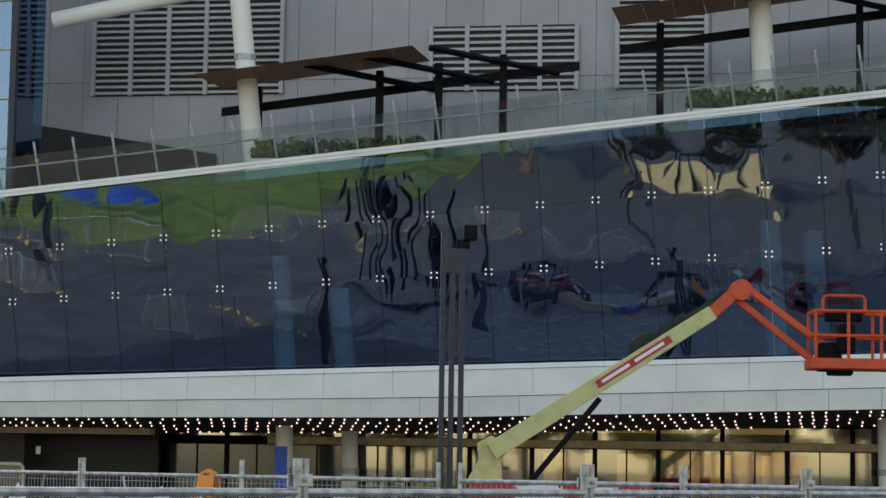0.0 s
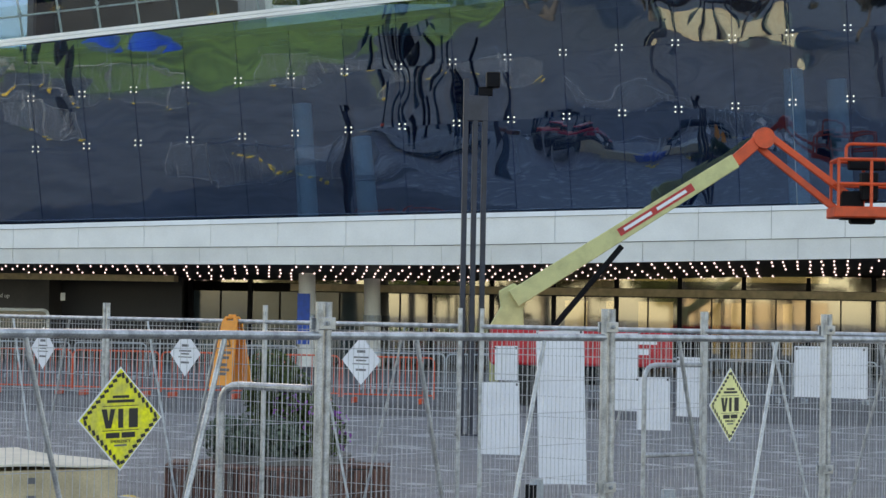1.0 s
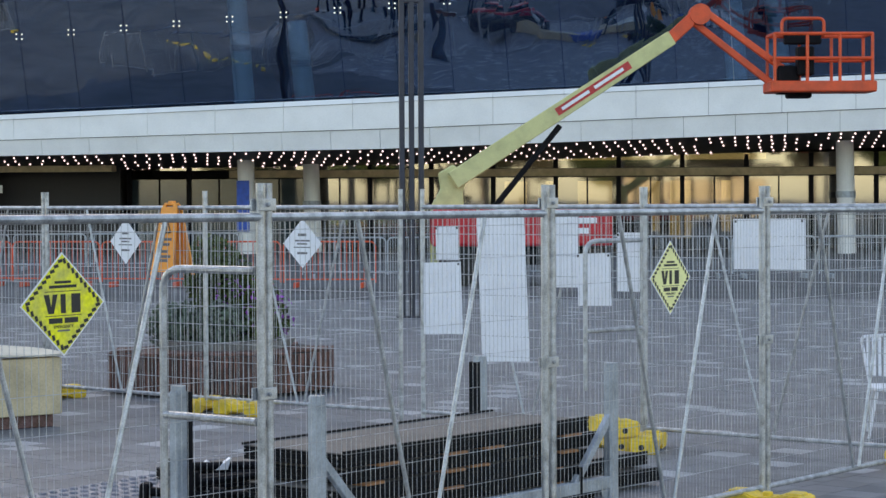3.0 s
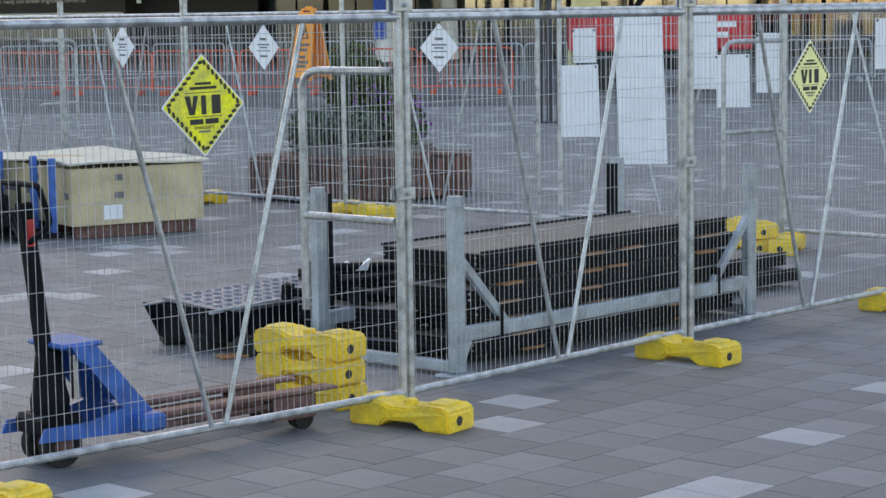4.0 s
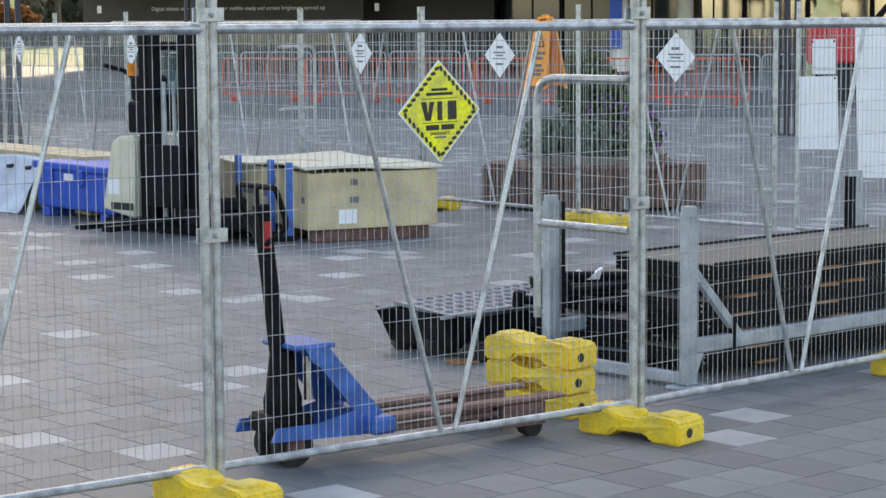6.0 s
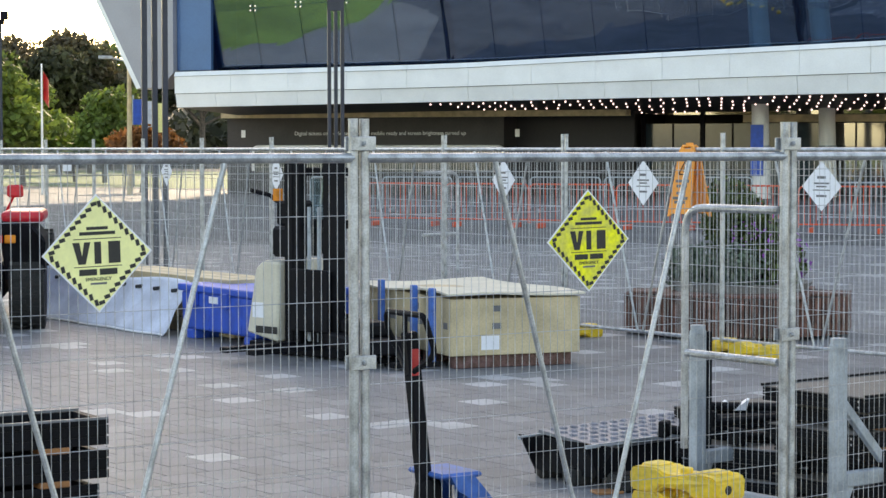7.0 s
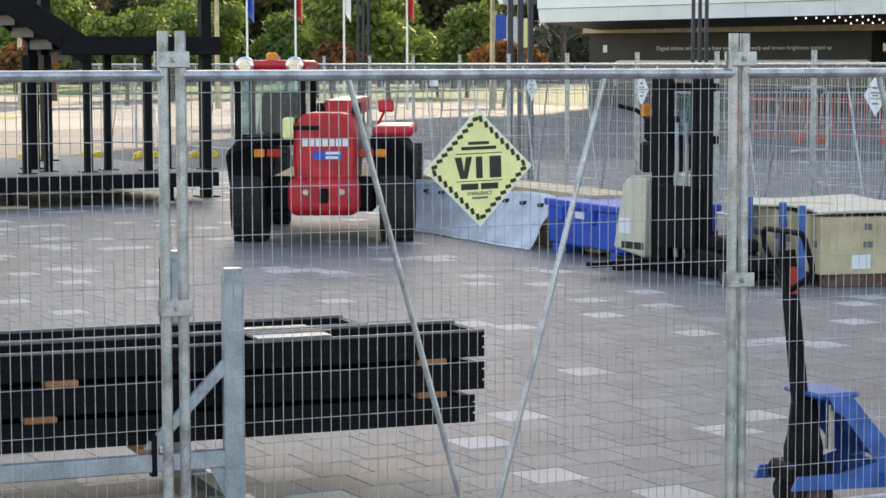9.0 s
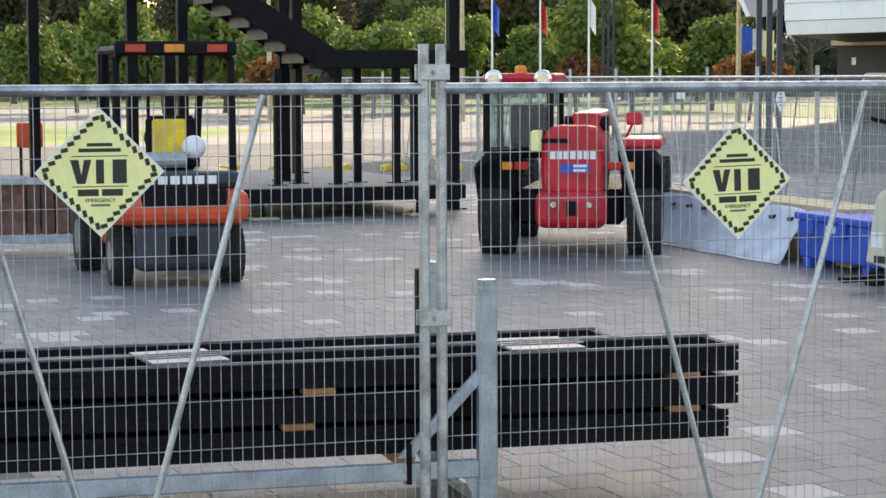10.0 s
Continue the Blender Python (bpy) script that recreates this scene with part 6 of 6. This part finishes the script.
hill = thing("wooded_hill", pose(0, 0, 0), "dark wooded hillside behind the trees", "hill", kind="stuff")
bm = bmesh.new()
prev = None
for i in range(60):
    a = radians(10 + 45 * i / 59)
    d = 245
    z = 9.0 + 2.0 * noise.noise((i * 0.35, 2, 0)) - 6 * max(0, (22 - math.degrees(a)) / 12)
    row = [bm.verts.new((-r * math.sin(a), r * math.cos(a), h)) for r, h in ((205, 0.0), (d, z), (d + 90, z + 2))]
    if prev:
        for j in range(2):
            bm.faces.new((prev[j], row[j], row[j + 1], prev[j + 1]))
    prev = row
part("slope", bm, "leafdark", hill)
hb = []
for i in range(240):
    a, f = radians(rg.uniform(11, 54)), rg.uniform(0.1, 1)
    d = 205 + 40 * f
    hb.append((-d * math.sin(a), d * math.cos(a), 7.0 * f, 4.5, 4.5, 3.2))
leaves("canopy", hb, 26000, 0.8, "leafdark", hill, 31)


def flag_pole(m, mt, label):
    t = thing("flag_pole", m, label, "flag pole", "flag poles")
    part("pole", rod((0, 0, 0), (0, 0, 5.6), 0.06, 8, 0.035), "white", t)
    bm = bmesh.new()
    bmesh.ops.create_grid(bm, x_segments=8, y_segments=8, size=0.5)
    for v in bm.verts:
        x, y = v.co.x + 0.5, v.co.y + 0.5
        v.co = Vector((0.06 + 0.24 * x, 0.1 * math.sin(6 * x), 4.1 + 1.2 * y - 0.4 * x))
    part("flag", bm, mt, t, "limp hanging flag")
    return t


for az, d, mt, lb in ((22.9, 92, "signred", "white flag pole with limp red flag"), (24.6, 90, "white", "white flag pole with limp pale flag"), (25.9, 93, "signred", "white flag pole with limp dark red flag"), (27.2, 91, "bluebin", "white flag pole with limp blue flag")):
    a = radians(az)
    flag_pole(pose(-d * math.sin(a), d * math.cos(a), 0, 0, 0, az), mt, lb)
for az, d, h in ((28.0, 95, 7.5), (28.4, 95, 7.9), (20.6, 92, 6.0), (33.2, 96, 7.0)):
    a = radians(az)
    t = thing("street_lamp", pose(-d * math.sin(a), d * math.cos(a), 0, 0, 0, 20), "tall pale street lamp on the far road", "street lamp", "far street lamps")
    part("mast", rod((0, 0, 0), (0, 0, h), 0.13, 8, 0.08), "ply", t)
    part("arm", rod((0, 0, h - 0.3), (-0.9, 0, h - 0.1), 0.04, 6), "steel", t)
    part("lamp_head", box(-1.3, -0.7, -0.12, 0.12, h - 0.18, h - 0.04, 0.03), "steel", t)
for i in range(10):
    a = radians(24 + 1.5 * i)
    bq = copy_thing(b0, pose(-46 * math.sin(a), 46 * math.cos(a), 0, 0, 0, 50 + 20 * (i % 3)))
fa = thing("event_banner", pose(-38.5, 103, 3.2, 0, 0, 20), "blue and green striped event banner on poles", "banner")
for i, mt in enumerate(("bluebin", "tarp", "lime")):
    part("stripe", box(i * 0.55, i * 0.55 + 0.54, 0, 0.03, -0.2 * i, 1.3 - 0.1 * i), mt, fa)
part("pole", rod((0, 0.05, -3.2), (0, 0.05, 1.5), 0.05, 8), "steel", fa)

# far apartment block on the ridge
ab = thing("apartment_tower", pose(-75, 262, 0, 0, 0, 20), "pale far apartment tower above the trees", "building")
part("wall", box(-6, 6, 0, 10, 0, 34), "white", ab)
for i in range(5):
    part("window", box(-5.5, 5.5, -0.1, 0.02, 19 + 3 * i, 20.8 + 3 * i), "clear", ab)

# fences on the open side of the plaza, seen again in the facade glass
for x0, y0, ang, n in ((-58, 22, -10, 8), (-40, 4, -50, 10), (-44, 34, 25, 3)):
    a = radians(ang)
    for i in range(n):
        copy_thing(far_panel, pose(x0 + 2.45 * i * math.cos(a), y0 + 2.45 * i * math.sin(a), 0, 0, 0, ang))
        copy_thing(b0, pose(x0 + 2.45 * (i + 0.5) * math.cos(a), y0 + 2.45 * (i + 0.5) * math.sin(a), 0, 0, 0, ang + 80))
for x, y in ((-41, 33), (-33, -8), (-14, -12), (3, -18), (-56, 10)):
    copy_thing(l0, pose(x, y, 0, 0, 0, 20))
for i in range(12):
    copy_thing(k1, pose(-17 + 2.3 * i, -6 - 0.15 * i, 0, 0, 0, (i * 5) % 5 - 5))
rg = random.Random(8)
for i in range(16):
    sc = rg.uniform(0.62, 0.9)
    copy_thing(DARK[i % 3], pose(-86 + 11 * i + rg.uniform(-3, 3), -82 + rg.uniform(-9, 9), 0, 0, 0, rg.uniform(0, 360))).scale = (sc, sc, sc)
hall = thing("event_hall", pose(-27, -64, 0, 0, 0, -4), "pale panelled event hall with black columns", "building")
for i in range(8):
    part("wall_panel", box(2.1 * i, 2.1 * i + 1.9, -0.2, 0, 0, 4.6 - 0.2 * (i % 3), 0.02), "ply", hall)
    part("column", box(2.1 * i - 0.18, 2.1 * i + 0.08, 0.4, 0.66, 0, 5.6, 0.01), "black", hall)
part("roof", box(-1, 18, -6, 1.0, 5.6, 6.1, 0.05), "black", hall)
st0 = thing("stacked_seats", pose(-60, 17, 0, 0, 0, 30), "pale stacked seating modules on the plaza edge", "seats", "seat stacks")
for i in range(4):
    part("seat_row", box(0, 2.2, 0.1 * i, 0.7 + 0.1 * i, 0.5 * i, 0.46 + 0.5 * i, 0.04), "creamlid", st0)
for x, y in ((-63.5, 18.5), (-56.5, 15.2), (-67, 20.2)):
    copy_thing(st0, pose(x, y, 0, 0, 0, 30))
for x, y in ((-50, 10), (-47.5, 8)):
    t = thing("parasol", pose(x, y, 0), "blue cafe parasol beyond the plaza", "parasol", "parasols")
    part("canopy", lathe([(1.4, 2.1), (0.8, 2.5), (0.05, 2.75)], 10), "bluebin", t)
    part("pole", rod((0, 0, 0), (0, 0, 2.7), 0.03, 8), "steel", t)
    part("base", lathe([(0.3, 0), (0.3, 0.06), (0.05, 0.1)], 12), "pale", t)

# ---- paving ----
CU, CV = 0.300, 0.325            # size of one paver along and across the courses
TH = 0.02


def in_view(p):
    r, a = math.hypot(p.x, p.y), math.degrees(math.atan2(-p.x, p.y))
    return 5.6 < r < 44 and -15 < a < 42 and not (r > 40 and a > 24)


rg = random.Random(9)
base = bmesh.new()
g = 0.0022
vs = [base.verts.new(p) for p in ((g, g, -0.0055), (CU - g, g, -0.0055), (CU - g, CV - g, -0.0055), (g, CV - g, -0.0055), (g + 0.002, g + 0.002, 0), (CU - g - 0.002, g + 0.002, 0), (CU - g - 0.002, CV - g - 0.002, 0), (g + 0.002, CV - g - 0.002, 0))]
base.faces.new(vs[4:])
for i in range(4):
    j = (i + 1) % 4
    base.faces.new((vs[i], vs[j], vs[4 + j], vs[4 + i]))
tile_mesh = bpy.data.meshes.new("paver")
base.to_mesh(tile_mesh)
base.free()
tile_mesh.materials.append(M["paver"])
paving = tagged(new("paving"), "dark grey basalt pavers with scattered pale ones", "paving", kind="structure")
V, F = [], []
corner = [Vector(v.co) for v in tile_mesh.vertices]
faces = [tuple(p.vertices) for p in tile_mesh.polygons]
near = 0
for iv in range(-140, 141):
    shift = (iv % 2) * CU * 0.5 + 0.03 * math.sin(iv * 3.7)
    for iu in range(-60, 220):
        p = U * (iu * CU + shift) + W * (iv * CV)
        if not in_view(p):
            continue
        z = rg.uniform(-0.0012, 0.0)
        if near < 300 and -1.6 < p.x < 2.2 and 7.6 < p.y < 11.6 and (p - ORI).dot(W) < -0.1:
            o = new("paver", tile_mesh)
            o.parent = paving
            o.matrix_world = Matrix.Translation((p.x, p.y, z)) @ Matrix.Rotation(radians(ANG), 4, "Z")
            near += 1
            continue
        k = len(V)
        V += [(p.x + U.x * c.x + W.x * c.y, p.y + U.y * c.x + W.y * c.y, c.z + z) for c in corner]
        F += [tuple(i + k for i in f) for f in faces]
me = bpy.data.meshes.new("far_pavers")
me.from_pydata(V, [], F)
me.materials.append(M["pavers"])
o = new("far_pavers", me)
o.parent = paving
tagged(o, kind="stuff")
